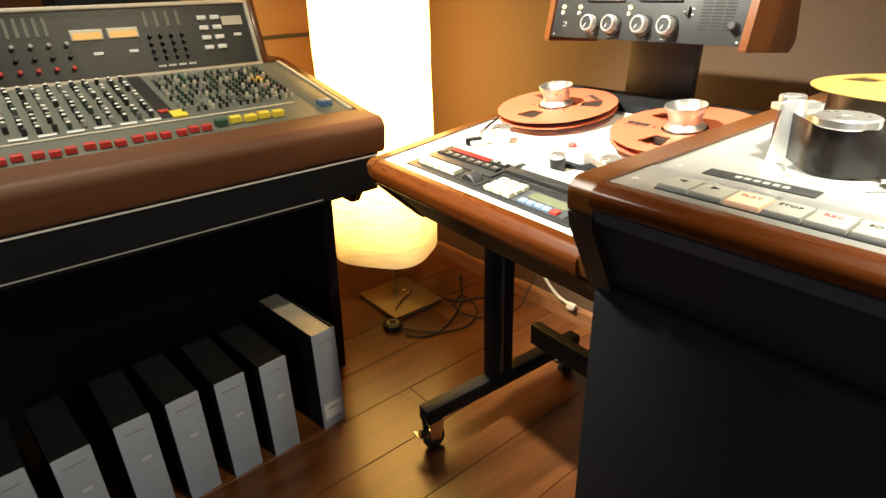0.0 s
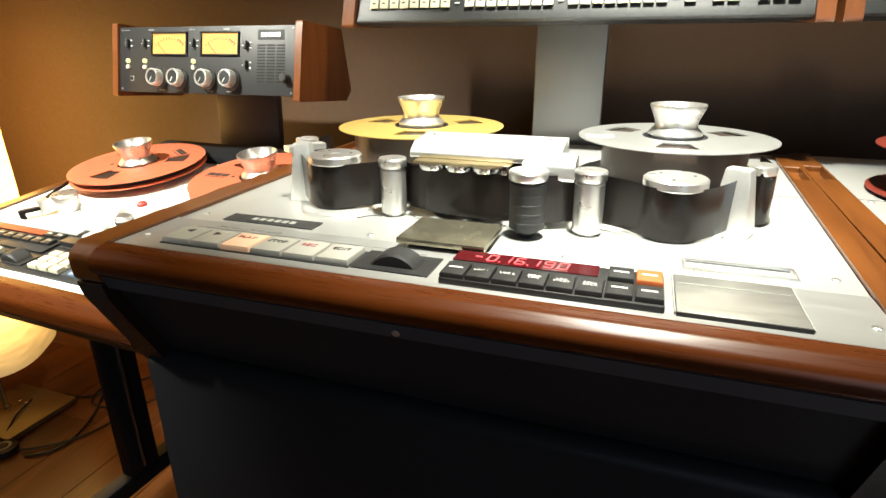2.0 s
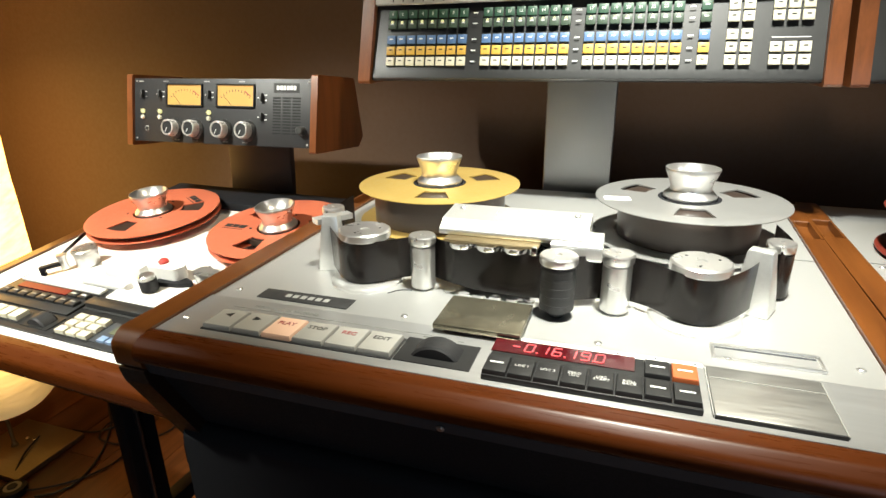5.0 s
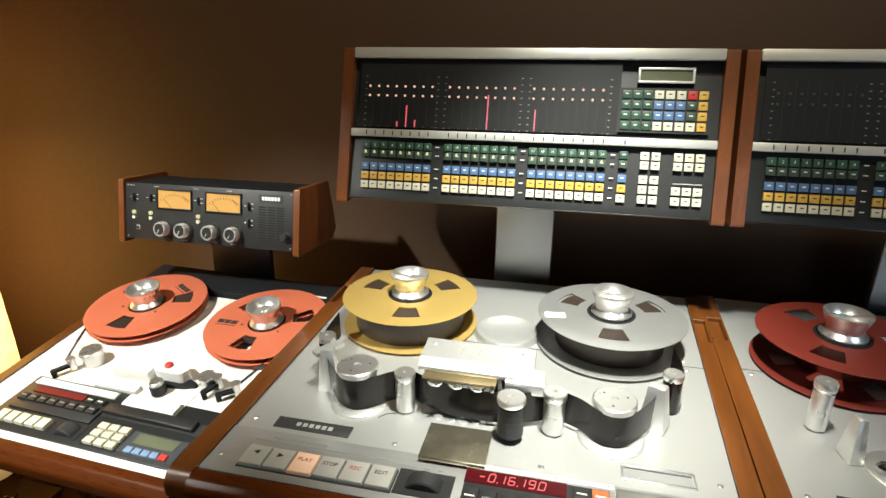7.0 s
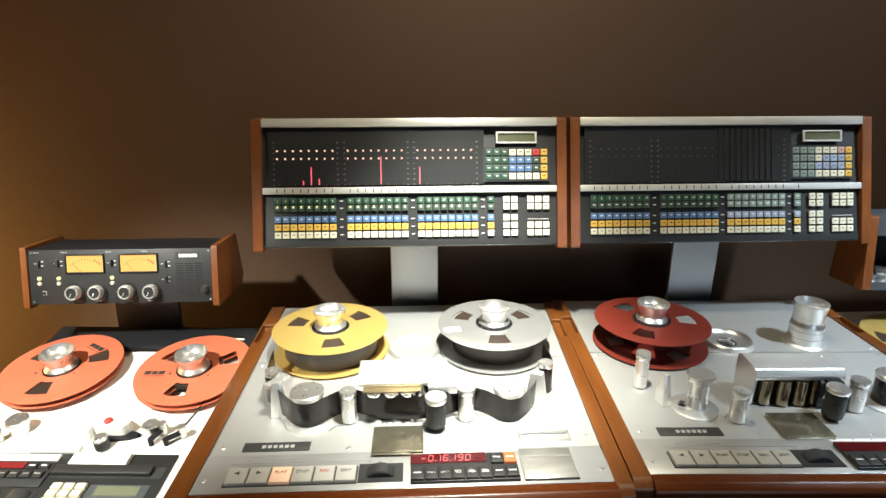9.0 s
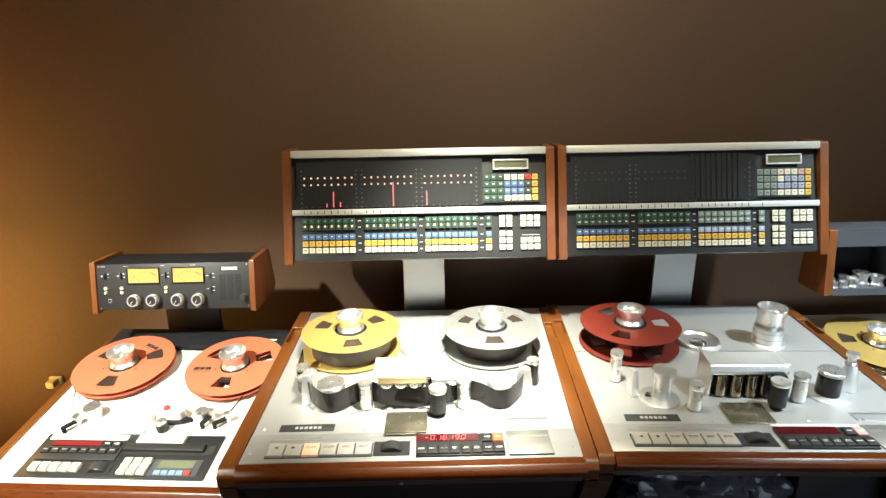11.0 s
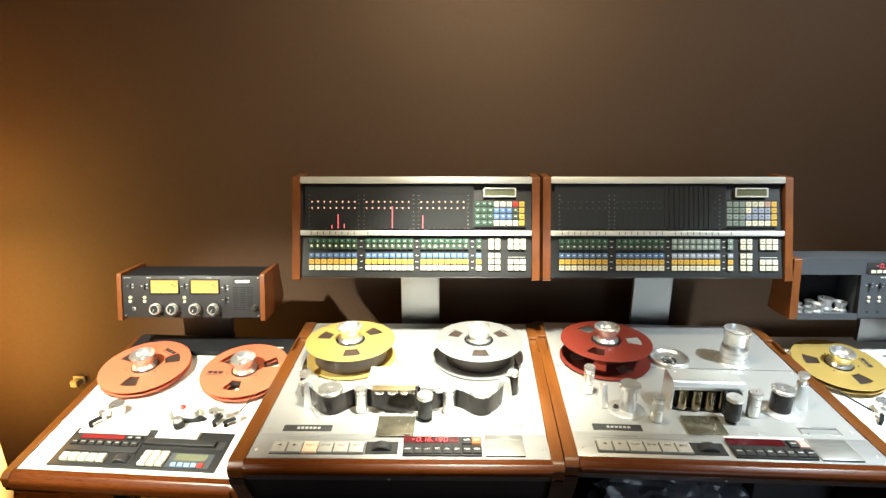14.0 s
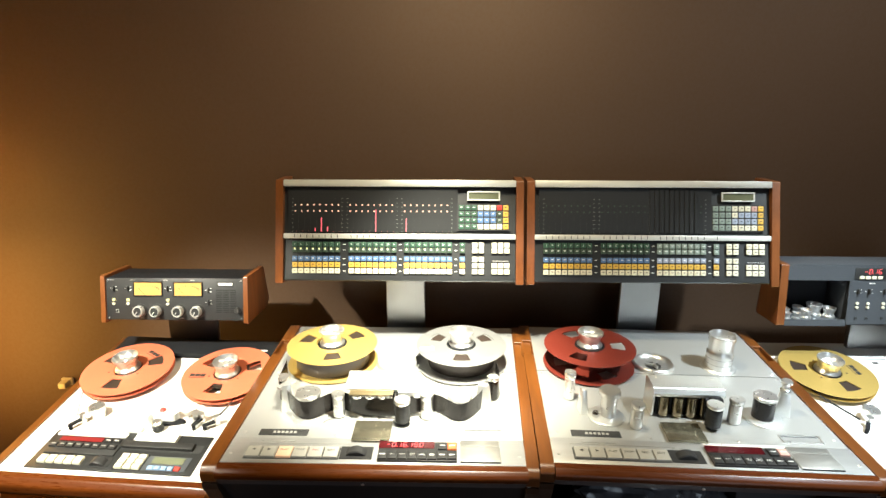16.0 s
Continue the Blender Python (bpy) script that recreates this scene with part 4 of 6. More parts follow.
# ------------------------------------------------------------------ meter bridge
def meter_bridge(xc, post_x, lit):
    """Panel of level meters and track keys on a post behind the deck."""
    m = LEAN @ pose(xc, 0.446, 1.151, 76)
    base = at(post_x, 0.634, 0.845)
    text = "black meter bridge with lit red dots and coloured keys, teak cheeks" if lit else "black meter bridge with unlit meters and coloured keys, teak cheeks"
    ob = thing("meter_bridge", base, text, "meter bridge", "meter bridges over the recorders")
    W = 0.70
    body = bmesh.new()
    prism(body, rounded([(0.443, 1.142, 0.004), (0.450, 1.160, 0), (0.526, 1.430, 0.006), (0.60, 1.430, 0.006), (0.585, 1.146, 0.01), (0.456, 1.140, 0)], 3), xc - W / 2, xc + W / 2)
    part("housing", body, PANEL, ob, "black steel housing", LEAN)
    for s in (-1, 1):
        a, b = sorted((xc + s * (W / 2 + 0.0005), xc + s * 0.373))
        poly = rounded([(0.435, 1.134, 0.005), (0.509, 1.439, 0.006), (0.612, 1.439, 0.006), (0.602, 1.146, 0.006)], 3)
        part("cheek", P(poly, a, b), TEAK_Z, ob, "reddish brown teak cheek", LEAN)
    part("top_bar", B((W - 0.001, 0.020, 0.010), (0, 0.2855, 0.006), 0.002), ALU_BAR, ob, "silver bar", m)
    part("middle_bar", B((W - 0.001, 0.0155, 0.007), (0, 0.1262, 0.0035), 0.0015), ALU_BAR, ob, "silver bar", m)
    part("meter_window", B((0.512, 0.132, 0.0016), (-0.081, 0.205, 0.0)), PANEL, ob, "dark smoked meter window", m)
    part("vent", bars((0.0025,) * 100, 0.006, 0.0025, INK, "vent"), None, ob, "row of ventilation slots", LEAN @ pose(xc + 0.10, 0.562, 1.1448, 182.7) @ at(0, 0, 0.0005))
    dot = shared(("led dot",), lambda: lathe(bmesh.new(), [(0.0023, 0), (0.0023, 0.0008), (0.001, 0.0014), (0, 0.0014)], 10), LED_WARM if lit else K_OLIVE)
    low = shared(("low dot",), lambda: lathe(bmesh.new(), [(0.0012, 0), (0.0012, 0.0005), (0, 0.0006)], 8), LED_DIM if lit else K_OLIVE)
    slot_me = shared(("meter slot",), lambda: box(bmesh.new(), (0.0014, 0.100, 0.0006)), INK)
    starts = (-0.315, -0.149, 0.016)
    steps = (0.0186, 0.0182, 0.0183)
    for g in range(3):
        for k in range(8):
            u = starts[g] + steps[g] * k
            part("meter_slot", slot_me, None, ob, "", m @ at(u + 0.009, 0.190, 0.0012))
            for v in (0.2206, 0.202):
                part("scale_dot", dot, None, ob, "lit scale dot" if lit else "", m @ at(u, v, 0.0009))
            part("foot_dot", low, None, ob, "", m @ at(u + 0.004, 0.1405, 0.0009))
        for s in (-0.008, 0.142):
            part("scale_print", shared(("scale print",), lambda: scale_print(), INK_GREY), None, ob, "", m @ at(starts[g] + s, 0.190, 0.0011))
    if not lit:
        for k in range(10):
            part("meter_slat", shared(("meter slat",), lambda: box(bmesh.new(), (0.0115, 0.126, 0.003), (0, 0, 0.0015), 0.0006, 1), PANEL), None, ob, "upright dark slat", m @ at(-0.002 + 0.0147 * k, 0.205, 0.0008))
    if lit:
        for g, k, h in ((0, 3, 0.010), (0, 4, 0.042), (0, 5, 0.014), (1, 4, 0.066), (2, 0, 0.040)):
            part("level_bar", B((0.0022, h, 0.0008), (0, h / 2, 0)), LED_BAR, ob, "lit red level bar", m @ at(starts[g] + steps[g] * k + 0.005, 0.1405, 0.0013))
    frame = bmesh.new()
    for u, v, w, h in ((0, 0.012, 0.098, 0.004), (0, -0.012, 0.098, 0.004), (-0.047, 0, 0.004, 0.020), (0.047, 0, 0.004, 0.020)):
        box(frame, (w, h, 0.004), (u, v, 0.002), 0.0006)
    win = part("display_frame", frame, ALU_BAR, ob, "silver display frame", m @ at(0.253, 0.249))
    part("display", B((0.090, 0.020, 0.0012)), LCD, win, "grey green display", m @ at(0.253, 0.249, 0.0005))
    part("keypad_plate", B((0.160, 0.0815, 0.0012)), INK, ob, "", m @ at(0.253, 0.1855, 0.0005))
    small = (0.0156, 0.0152, 0.0028)
    def key_at(u, v, mat_k, size, mark=None, ink=INK):
        cap = part("key", keycap(*size, mat_k), None, ob, "", m @ at(u, v, 0.0008))
        top = m @ at(u, v, 0.0008 + size[2] + 0.0003)
        if mark:
            part("legend", word(mark, 0.0070, ink), None, cap, "", top)
        else:
            part("legend", bars((0.0060,), 0.0020, 0.001, ink, "key"), None, cap, "", top @ at(0, 0.0010))
    rows = ("GGGIIIRY", "GGGBBBKY", "GGGBBBKY", "GGGIIIIY") if lit else ("GGGIIIRY", "GGGIBBKY", "GGGBBBKY", "GGGIIIIY")
    # keypad of the unlit bridge: reflected glare painted into green, blue and red caps
    glare_caps = {"G": (K_GLARE_GREEN, INK), "I": (K_IVORY, INK), "R": (K_PALE_RED, INK), "Y": (K_YELLOW, INK), "B": (K_GLARE_BLUE, INK), "K": (K_GLARE_BLUE, INK)}
    tint = glare_caps if not lit else {"G": (K_GREEN, WHITE), "I": (K_IVORY, INK), "R": (K_RED, INK), "Y": (K_YELLOW, INK), "B": (K_BLUE, WHITE), "K": (K_OLIVE, WHITE)}
    for r, row in enumerate(rows):
        for c, ch in enumerate(row):
            key_at(0.1867 + 0.0190 * c, 0.2140 - 0.0190 * r, tint[ch][0], small, None, tint[ch][1])
    size = (0.0153, 0.0146, 0.0032)
    vs = (0.1018, 0.0846, 0.0585, 0.0400, 0.0215)
    cols = (K_GREEN, K_OLIVE, K_BLUE, K_YELLOW, K_IVORY)
    lamp = shared(("key lamp",), lambda: lathe(bmesh.new(), [(0.0022, 0), (0.0022, 0.0006), (0, 0.0009)], 8), LED_GREEN)
    keys_x = [-0.3155 + 0.0185 * k for k in range(8)] + [-0.1445 + 0.0184 * k for k in range(8)] + [0.0225 + 0.0184 * k for k in range(8)] + [0.190]
    for i, u in enumerate(keys_x):
        for r, v in enumerate(vs):
            # third key group of the unlit bridge carries the same painted glare
            cap_mat = cols[r] if lit or i < 16 else (K_GLARE_GREEN, K_GLARE_GREEN, K_GLARE_BLUE, K_YELLOW, K_IVORY)[r]
            key_at(u, v, cap_mat, size, str(i + 1) if r == 0 and i < 24 else None, WHITE if r < 3 else INK)
        if lit and i != 24:
            part("key_lamp", lamp, None, ob, "lit yellow lamp", m @ at(u, 0.0885, 0.0045))
        part("bar_mark", shared(("bar mark",), lambda: box(bmesh.new(), (0.0022, 0.0085, 0.0004)), INK), None, ob, "", m @ at(u, 0.126, 0.0072))
    for g, u in enumerate((-0.166, 0.0035, 0.171)):
        for v in vs:
            part("row_mark", bars((0.008,), 0.0018, 0.001, WHITE, "row"), None, ob, "", m @ at(u, v, 0.0005))
    for c in range(2):
        for v in vs:
            key_at(0.2275 + 0.0195 * c, v, K_IVORY, size)
    for c in range(3):
        for v in (vs[0], vs[1], vs[3], vs[4]):
            key_at(0.2860 + 0.0188 * c, v, K_IVORY, size)
    part("group_line", B((0.05, 0.001, 0.0004)), WHITE, ob, "", m @ at(0.305, 0.054, 0.0005))
    # post
    post = bmesh.new()
    prism(post, [(0.626, 0.845), (0.626, 1.26), (0.642, 1.26), (0.642, 0.845)], post_x - 0.065, post_x + 0.065)
    bmesh.ops.bevel(post, geom=list(post.edges), offset=0.002, segments=1, affect="EDGES")
    part("post", post, POST_GREY, ob, "grey metal post", Matrix())
    return ob


def scale_print():
    bm = bmesh.new()
    for k in range(9):
        box(bm, (0.004, 0.0014, 0.0003), (0, -0.05 + 0.0125 * k, 0))
    return bm


multitrack(0.284, True)
multitrack(1.030, False, -2.4)
meter_bridge(0.294, 0.2975, True)
meter_bridge(1.050, 1.078, False)
D2, D3 = deck_pose(0.284), deck_pose(1.030, -2.4)
wide_reel(D2 @ at(-0.178, 0.352, 0.003), GOLD, "gold anodised metal tape reel full of brown tape on a recorder", 0.106, 40)
wide_reel(D2 @ at(0.198, 0.354, 0.003), SILVER, "silver metal tape reel with sticker, half wound with brown tape", 0.096, 30, (-0.098, -0.030, 0.0600, 0, 0, 8))
wide_reel(D3 @ at(-0.185, 0.3476, 0.003), RED_DARK, "deep red metal tape reel, empty, on a recorder", 0, 0)


def tall_seat():
    """The bare spindle adapter on the empty seat of the second recorder."""
    m = D3 @ at(0.187, 0.352, 0.0) @ Matrix.Diagonal((1, 1, 0.93, 1))
    ob = thing("spindle_adapter", m, "tall silver turned aluminium spindle adapter on the recorder deck", "reel adapter")
    part("base_disc", L([(0, 0), (0.047, 0), (0.047, 0.003), (0.042, 0.007), (0, 0.007)], 48), ALU_CAST, ob)
    part("spindle", L([(0, 0.007), (0.0365, 0.007), (0.0365, 0.052), (0.0358, 0.056), (0.0338, 0.060), (0.0330, 0.066), (0, 0.066)], 48), ALU_BRIGHT, ob)
    part("clamp", L([(0.0330, 0.066), (0.0330, 0.076), (0.0338, 0.088), (0.0358, 0.104), (0.0368, 0.110), (0.0366, 0.113), (0.0350, 0.113), (0.0325, 0.104), (0.027, 0.094), (0, 0.094)], 48), ALU_BRIGHT, ob, "flared cup")
    part("clamp_blade", B((0.060, 0.006, 0.012), (0, 0, 0.102), 0.001), ALU_BRIGHT, ob)
    for z in (0.022, 0.040):
        part("index_ring", L([(0.0362, z), (0.0368, z + 0.0003), (0.0368, z + 0.0010), (0.0362, z + 0.0013)], 48), POST_DARK, ob)


tall_seat()


# ------------------------------------------------------------------ two-track recorder
def leg_frame(ob, m, x):
    """A column on a foot with two castors."""
    col = bmesh.new()
    box(col, (0.035, 0.075, 0.52), (x, 0.295, 0.39), 0.004)
    part("column", col, BLACK, ob, "black steel column", m)
    part("cable_strip", B((0.012, 0.006, 0.46), (x + 0.024, 0.285, 0.38), 0.002), POST_GREY, ob, "", m)
    foot = part("foot", B((0.04, 0.56, 0.045), (x, 0.325, 0.115), 0.006), BLACK, ob, "black steel foot", m)
    for y in (0.075, 0.575):
        part("castor_wheel", L([(0, -0.012), (0.026, -0.012), (0.030, -0.007), (0.030, 0.007), (0.026, 0.012), (0, 0.012)], 24, pose(x, y, 0.030, 0, 90, 0)), RUBBER, foot, "", m)
        part("castor_fork", P(rounded([(y - 0.024, 0.092, 0.004), (y - 0.020, 0.040, 0.006), (y + 0.012, 0.030, 0.004), (y + 0.024, 0.092, 0.004)], 3), x - 0.019, x - 0.014), CHROME, foot, "chromed castor fork", m)
        part("castor_fork", P(rounded([(y - 0.024, 0.092, 0.004), (y - 0.020, 0.040, 0.006), (y + 0.012, 0.030, 0.004), (y + 0.024, 0.092, 0.004)], 3), x + 0.014, x + 0.019), CHROME, foot, "chromed castor fork", m)
        part("brake_pedal", B((0.032, 0.030, 0.004), (x, y - 0.038, 0.058), 0.001, turn=pose(0, 0, 0, -18)), CHROME, foot, "", m)


def guide_arm(ob, D, x, y, a):
    arm = part("tension_arm", P(rounded([(-0.005, -0.022, 0.004), (0.005, -0.022, 0.004), (0.005, 0.022, 0.004), (-0.005, 0.022, 0.004)], 3), 0.012, 0.018, "z"), BLACK, ob, "black tension arm", D @ at(x, y) @ pose(0, 0, 0, 0, 0, a))
    part("arm_roller", L([(0, 0), (0.007, 0), (0.007, 0.022), (0.009, 0.023), (0.009, 0.027), (0, 0.027)], 20), ALU_BRIGHT, arm, "", D @ at(x, y) @ pose(0, 0, 0, 0, 0, a) @ at(0, 0.016, 0.004))
    part("arm_pivot", L([(0, 0), (0.005, 0), (0.005, 0.016), (0, 0.016)], 16), BLACK, arm, "", D @ at(x, y) @ pose(0, 0, 0, 0, 0, a) @ at(0, -0.018, 0.001))


def stereo_deck(x0, y0, z0, slope, turn, label, full=True):
    """A two-track recorder on a trolley. Deck coordinates: x from the middle, y from the front edge, z up."""
    m = pose(x0, 0, 0, 0, 0, turn)
    D = pose(x0, y0, z0, slope, 0, turn)
    ob = thing("tape_machine", m, label, "tape recorder", "tape recorders along the wall")
    half = 0.300
    depth = 0.615
    tray = [(0.012, -0.040), (0.105, -0.160), (0.36, -0.180), (depth, -0.180), (depth, -0.012), (0.006, -0.012)]
    part("body_tray", P(tray, -half + 0.012, half - 0.012), BLACK, ob, "black steel tray", D)
    for s in (-1, 1):
        a, b = sorted((s * (half - 0.022), s * half))
        poly = rounded([(0.004, -0.004, 0.008), (0.004, -0.038, 0.008), (depth, -0.038, 0), (depth, 0.004, 0.006), (0.016, 0.004, 0.012)], 4)
        part("side_trim", P(poly, a, b), TEAK_Y, ob, "reddish brown veneered side board", D)
        plate = rounded([(0.006, -0.0385, 0), (0.008, -0.046, 0.006), (0.105, -0.165, 0.012), (0.36, -0.185, 0), (depth, -0.185, 0), (depth, -0.0385, 0)], 4)
        part("side_plate", P(plate, a + 0.0004, b - 0.0004), CORNER, ob, "dark brown lower side", D)
    part("front_rail", P(rounded([(0.034, 0.003, 0.003), (0.034, -0.046, 0.0), (0.016, -0.050, 0.010), (0.000, -0.036, 0.016), (0.000, -0.010, 0.014), (0.016, 0.003, 0.012)], 6), -half + 0.0225, half - 0.0225), TEAK, ob, "rounded teak front rail", D)
    part("deck_plate", B((2 * half - 0.046, 0.485, 0.01), (0, 0.2775, -0.0048), 0.001), ALU_WHITE, ob, "pale enamelled deck plate", D)
    part("rear_ledge", B((2 * half - 0.046, 0.085, 0.03 if full else 0.012), (0, 0.5675, 0.0 if full else -0.0055), 0.003), BLACK if full else ALU_WHITE, ob, "rear ledge", D)
    if full:
        part("ledge_strip", B((0.075, 0.006, 0.001), (0.19, 0.555, 0.0155)), WHITE, ob, "", D)
    part("logo_bar", bars((0.018,), 0.009, 0.004, INK, "deck"), None, ob, "", D @ at(0.05, 0.500, 0.0006))
    if full:
        # control panel
        pan = part("control_panel", B((0.432, 0.131, 0.004), (-0.006, 0, 0.002), 0.001), PANEL, ob, "anthracite control panel", D @ at(0.011, 0.114, 0.0004))
        Q = D @ at(0.011, 0.114, 0.0048) @ Matrix.Diagonal((1, 0.885, 1, 1))
        part("panel_lid", B((0.190, 0.018, 0.004), (0, 0, 0.0), 0.001), ALU_WHITE, pan, "pale strip over the display", Q @ at(-0.114, 0.058, 0.002))
        part("counter_block", B((0.188, 0.066, 0.004), (0, 0, 0.0), 0.001), K_BLACK, pan, "", Q @ at(-0.110, 0.012, 0.001))
        part("counter_window", B((0.118, 0.018, 0.001)), GLASS_RED, pan, "dark red display window", Q @ at(-0.131, 0.034, 0.0036))
        part("counter_glow", B((0.116, 0.016, 0.0006)), glow("dim red display", (1, 0.05, 0.04), 0.14, (0.12, 0.01, 0.01)), pan, "faintly lit red display", Q @ at(-0.131, 0.034, 0.0046))
        for k in range(8):
            part("counter_key", keycap(0.0195, 0.017, 0.005, K_BLACK), None, pan, "", Q @ at(-0.193 + 0.0228 * k, 0.008, 0.003))
            part("key_print", bars((0.011,), 0.003, 0.001, INK_GREY, "mid"), None, pan, "", Q @ at(-0.193 + 0.0228 * k, 0.009, 0.0083))
        for k in range(2):
            part("counter_key", keycap(0.0195, 0.014, 0.005, K_BLACK), None, pan, "", Q @ at(-0.056 + 0.0228 * k, 0.031, 0.003))
            part("key_print", bars((0.011,), 0.003, 0.001, WHITE, "mid"), None, pan, "", Q @ at(-0.056 + 0.0228 * k, 0.031, 0.0083))
        part("key_well", B((0.122, 0.031, 0.0008)), INK, pan, "", Q @ at(-0.139, -0.046, 0.0003))
        for k in range(5):
            part("transport_key", keycap(0.0192, 0.0245, 0.008, K_IVORY), None, pan, "", Q @ at(-0.1862 + 0.0236 * k, -0.046, 0.0006))
        jog = part("shuttle_bay", B((0.060, 0.036, 0.001)), K_BLACK, pan, "", Q @ at(-0.040, -0.046, 0.0004))
        part("shuttle_wheel", L([(0, -0.014), (0.020, -0.014), (0.022, -0.011), (0.022, 0.011), (0.020, 0.014), (0, 0.014)], 36, pose(0, 0, -0.009, 0, 90, 0)), RUBBER, pan, "black shuttle wheel", Q @ at(-0.040, -0.046, 0.0004) @ pose(0, 0, 0, 0, 0, 90))
        part("bay_floor", B((0.215, 0.030, 0.001)), INK, pan, "", Q @ at(0.095, 0.020, 0.0006))
        part("bay_bar", P(rounded([(0.0, 0.0, 0), (0.0, 0.009, 0.003), (0.030, 0.010, 0.004), (0.036, 0.0, 0)], 3), -0.056, 0.056), ALU_WHITE, pan, "pale hinged bar", Q @ at(0.066, 0.036, 0.0))
        part("bay_shelf", B((0.19, 0.024, 0.010), (0, 0, 0.005), 0.002), K_BLACK, pan, "", Q @ at(0.085, 0.022, 0.0))
        part("key_well", B((0.072, 0.058, 0.0008)), VOID, pan, "", Q @ at(0.0418, -0.0385, 0.0003))
        for r in range(3):
            for c in range(3):
                part("number_key", keycap(0.0186, 0.0142, 0.007, K_IVORY), None, pan, "", Q @ at(0.019 + 0.0228 * c, -0.020 - 0.0185 * r, 0.0003))
        part("screen_plate", B((0.112, 0.052, 0.001)), PANEL_GREY, pan, "", Q @ at(0.134, -0.038, 0.0004))
        part("screen", B((0.082, 0.024, 0.0008)), LCD, pan, "grey green display", Q @ at(0.134, -0.028, 0.0012))
        for k in range(5):
            part("menu_key", keycap(0.0145, 0.013, 0.004, K_RED if k == 4 else K_PALEBLUE), None, pan, "", Q @ at(0.100 + 0.0172 * k, -0.056, 0.0006))
    # tape path
    T = D @ at(0, -0.038)
    guide_arm(ob, T, -0.172, 0.238, -35)
    part("guide_roller", L([(0, 0), (0.018, 0), (0.020, 0.004), (0.020, 0.024), (0.022, 0.026), (0.022, 0.032), (0.020, 0.034), (0, 0.034)], 28), ALU_BRIGHT, ob, "", T @ at(-0.140, 0.280))
    part("head_cover", B((0.090, 0.030, 0.028), (0, 0, 0.014), 0.003, 2), ALU_WHITE, ob, "pale head cover", T @ at(-0.022, 0.268))
    part("head_base", B((0.098, 0.020, 0.012), (0, 0, 0.006), 0.003), ALU_WHITE, ob, "", T @ at(-0.030, 0.228))
    part("head_floor", B((0.235, 0.098, 0.0012)), ALU_WHITE, ob, "pale inset plate", T @ at(0.012, 0.262, 0.0004))
    for dx, dy, w, h in ((0, 0.0495, 0.236, 0.0009), (0, -0.0495, 0.236, 0.0009), (-0.118, 0, 0.0009, 0.098), (0.118, 0, 0.0009, 0.098)):
        part("plate_seam", B((w, h, 0.0010)), INK_GREY, ob, "", T @ at(0.012 + dx, 0.262 + dy, 0.0006))
    part("head_window", B((0.050, 0.011, 0.002)), SMOKED, ob, "", T @ at(-0.024, 0.297, 0.0020))
    part("pinch_roller", L([(0, 0), (0.014, 0), (0.014, 0.020), (0, 0.020)], 28), RUBBER, ob, "black rubber pinch roller", T @ at(0.058, 0.236, 0.004))
    part("pinch_cap", L([(0, 0.024), (0.013, 0.024), (0.013, 0.030), (0.010, 0.032), (0, 0.032)], 28), ALU_BRIGHT, ob, "", T @ at(0.058, 0.236))
    part("capstan_arm", P(rounded([(0.022, 0.262, 0.012), (0.09, 0.262, 0.012), (0.100, 0.283, 0.010), (0.07, 0.300, 0.014), (0.03, 0.295, 0.012)], 8), 0.008, 0.030, "z"), ALU_WHITE, ob, "pale rounded capstan arm", T)
    part("arm_shade", P(rounded([(0.052, 0.250, 0.008), (0.098, 0.256, 0.008), (0.126, 0.268, 0.004), (0.10, 0.276, 0.006), (0.050, 0.274, 0.008)], 4), 0.001, 0.009, "z"), BLACK, ob, "", T)
    part("red_button", L([(0, 0.030), (0.008, 0.030), (0.008, 0.034), (0.005, 0.037), (0, 0.037)], 20), K_RED, ob, "red button", T @ at(0.052, 0.280))
    part("guide_roller", L([(0, 0), (0.013, 0), (0.014, 0.004), (0.014, 0.024), (0.016, 0.026), (0.016, 0.031), (0, 0.031)], 28), ALU_BRIGHT, ob, "", T @ at(0.142, 0.274))
    guide_arm(ob, T, 0.158, 0.262, -20)
    guide_arm(ob, T, 0.196, 0.258, -50)
    part("deck_seam", B((0.48, 0.0008, 0.0005)), INK_GREY, ob, "", T @ at(0, 0.212, 0.0005))
    part("tape", tape_ribbon([(-0.262, 0.372), (-0.222, 0.29), (-0.183, 0.217)], 0.0145, 0.0212), TAPE, ob, "thin brown tape", D)
    part("tape", tape_ribbon([(0.205, 0.237), (0.218, 0.31), (0.216, 0.405)], 0.0145, 0.0212), TAPE, ob, "thin brown tape", D)
    for x, y in ((-0.242, 0.056), (0.242, 0.056), (-0.215, 0.056), (-0.245, 0.29), (0.245, 0.26), (-0.245, 0.50)):
        screw(ob, D @ at(x, y, 0.0004))
    for x in (-0.222, 0.222):
        leg_frame(ob, m @ at(0, -0.02), x)
    part("stretcher", B((0.36, 0.03, 0.06), (0, 0.365, 0.25), 0.004), BLACK, ob, "", m)
    return D


D1 = stereo_deck(-0.4025, -0.0368, 0.7707, 7.4, -3.5, "pale two-track recorder with teak trim on a wheeled black stand")
thin_reel(D1 @ at(-0.157, 0.420, 0.004), RED, "orange red metal tape reel of brown tape on a two-track recorder", 0.1302, 30, 62, 0.112)
thin_reel(D1 @ at(0.157, 0.420, 0.004), RED, "orange red metal tape reel with black print on a two-track recorder", 0.1302, 27, 194, 0.064)
D4 = stereo_deck(1.7518, 0.0059, 0.7681, 7.4, 0.0, "pale two-track recorder with teak trim standing beside a multitrack recorder", False)
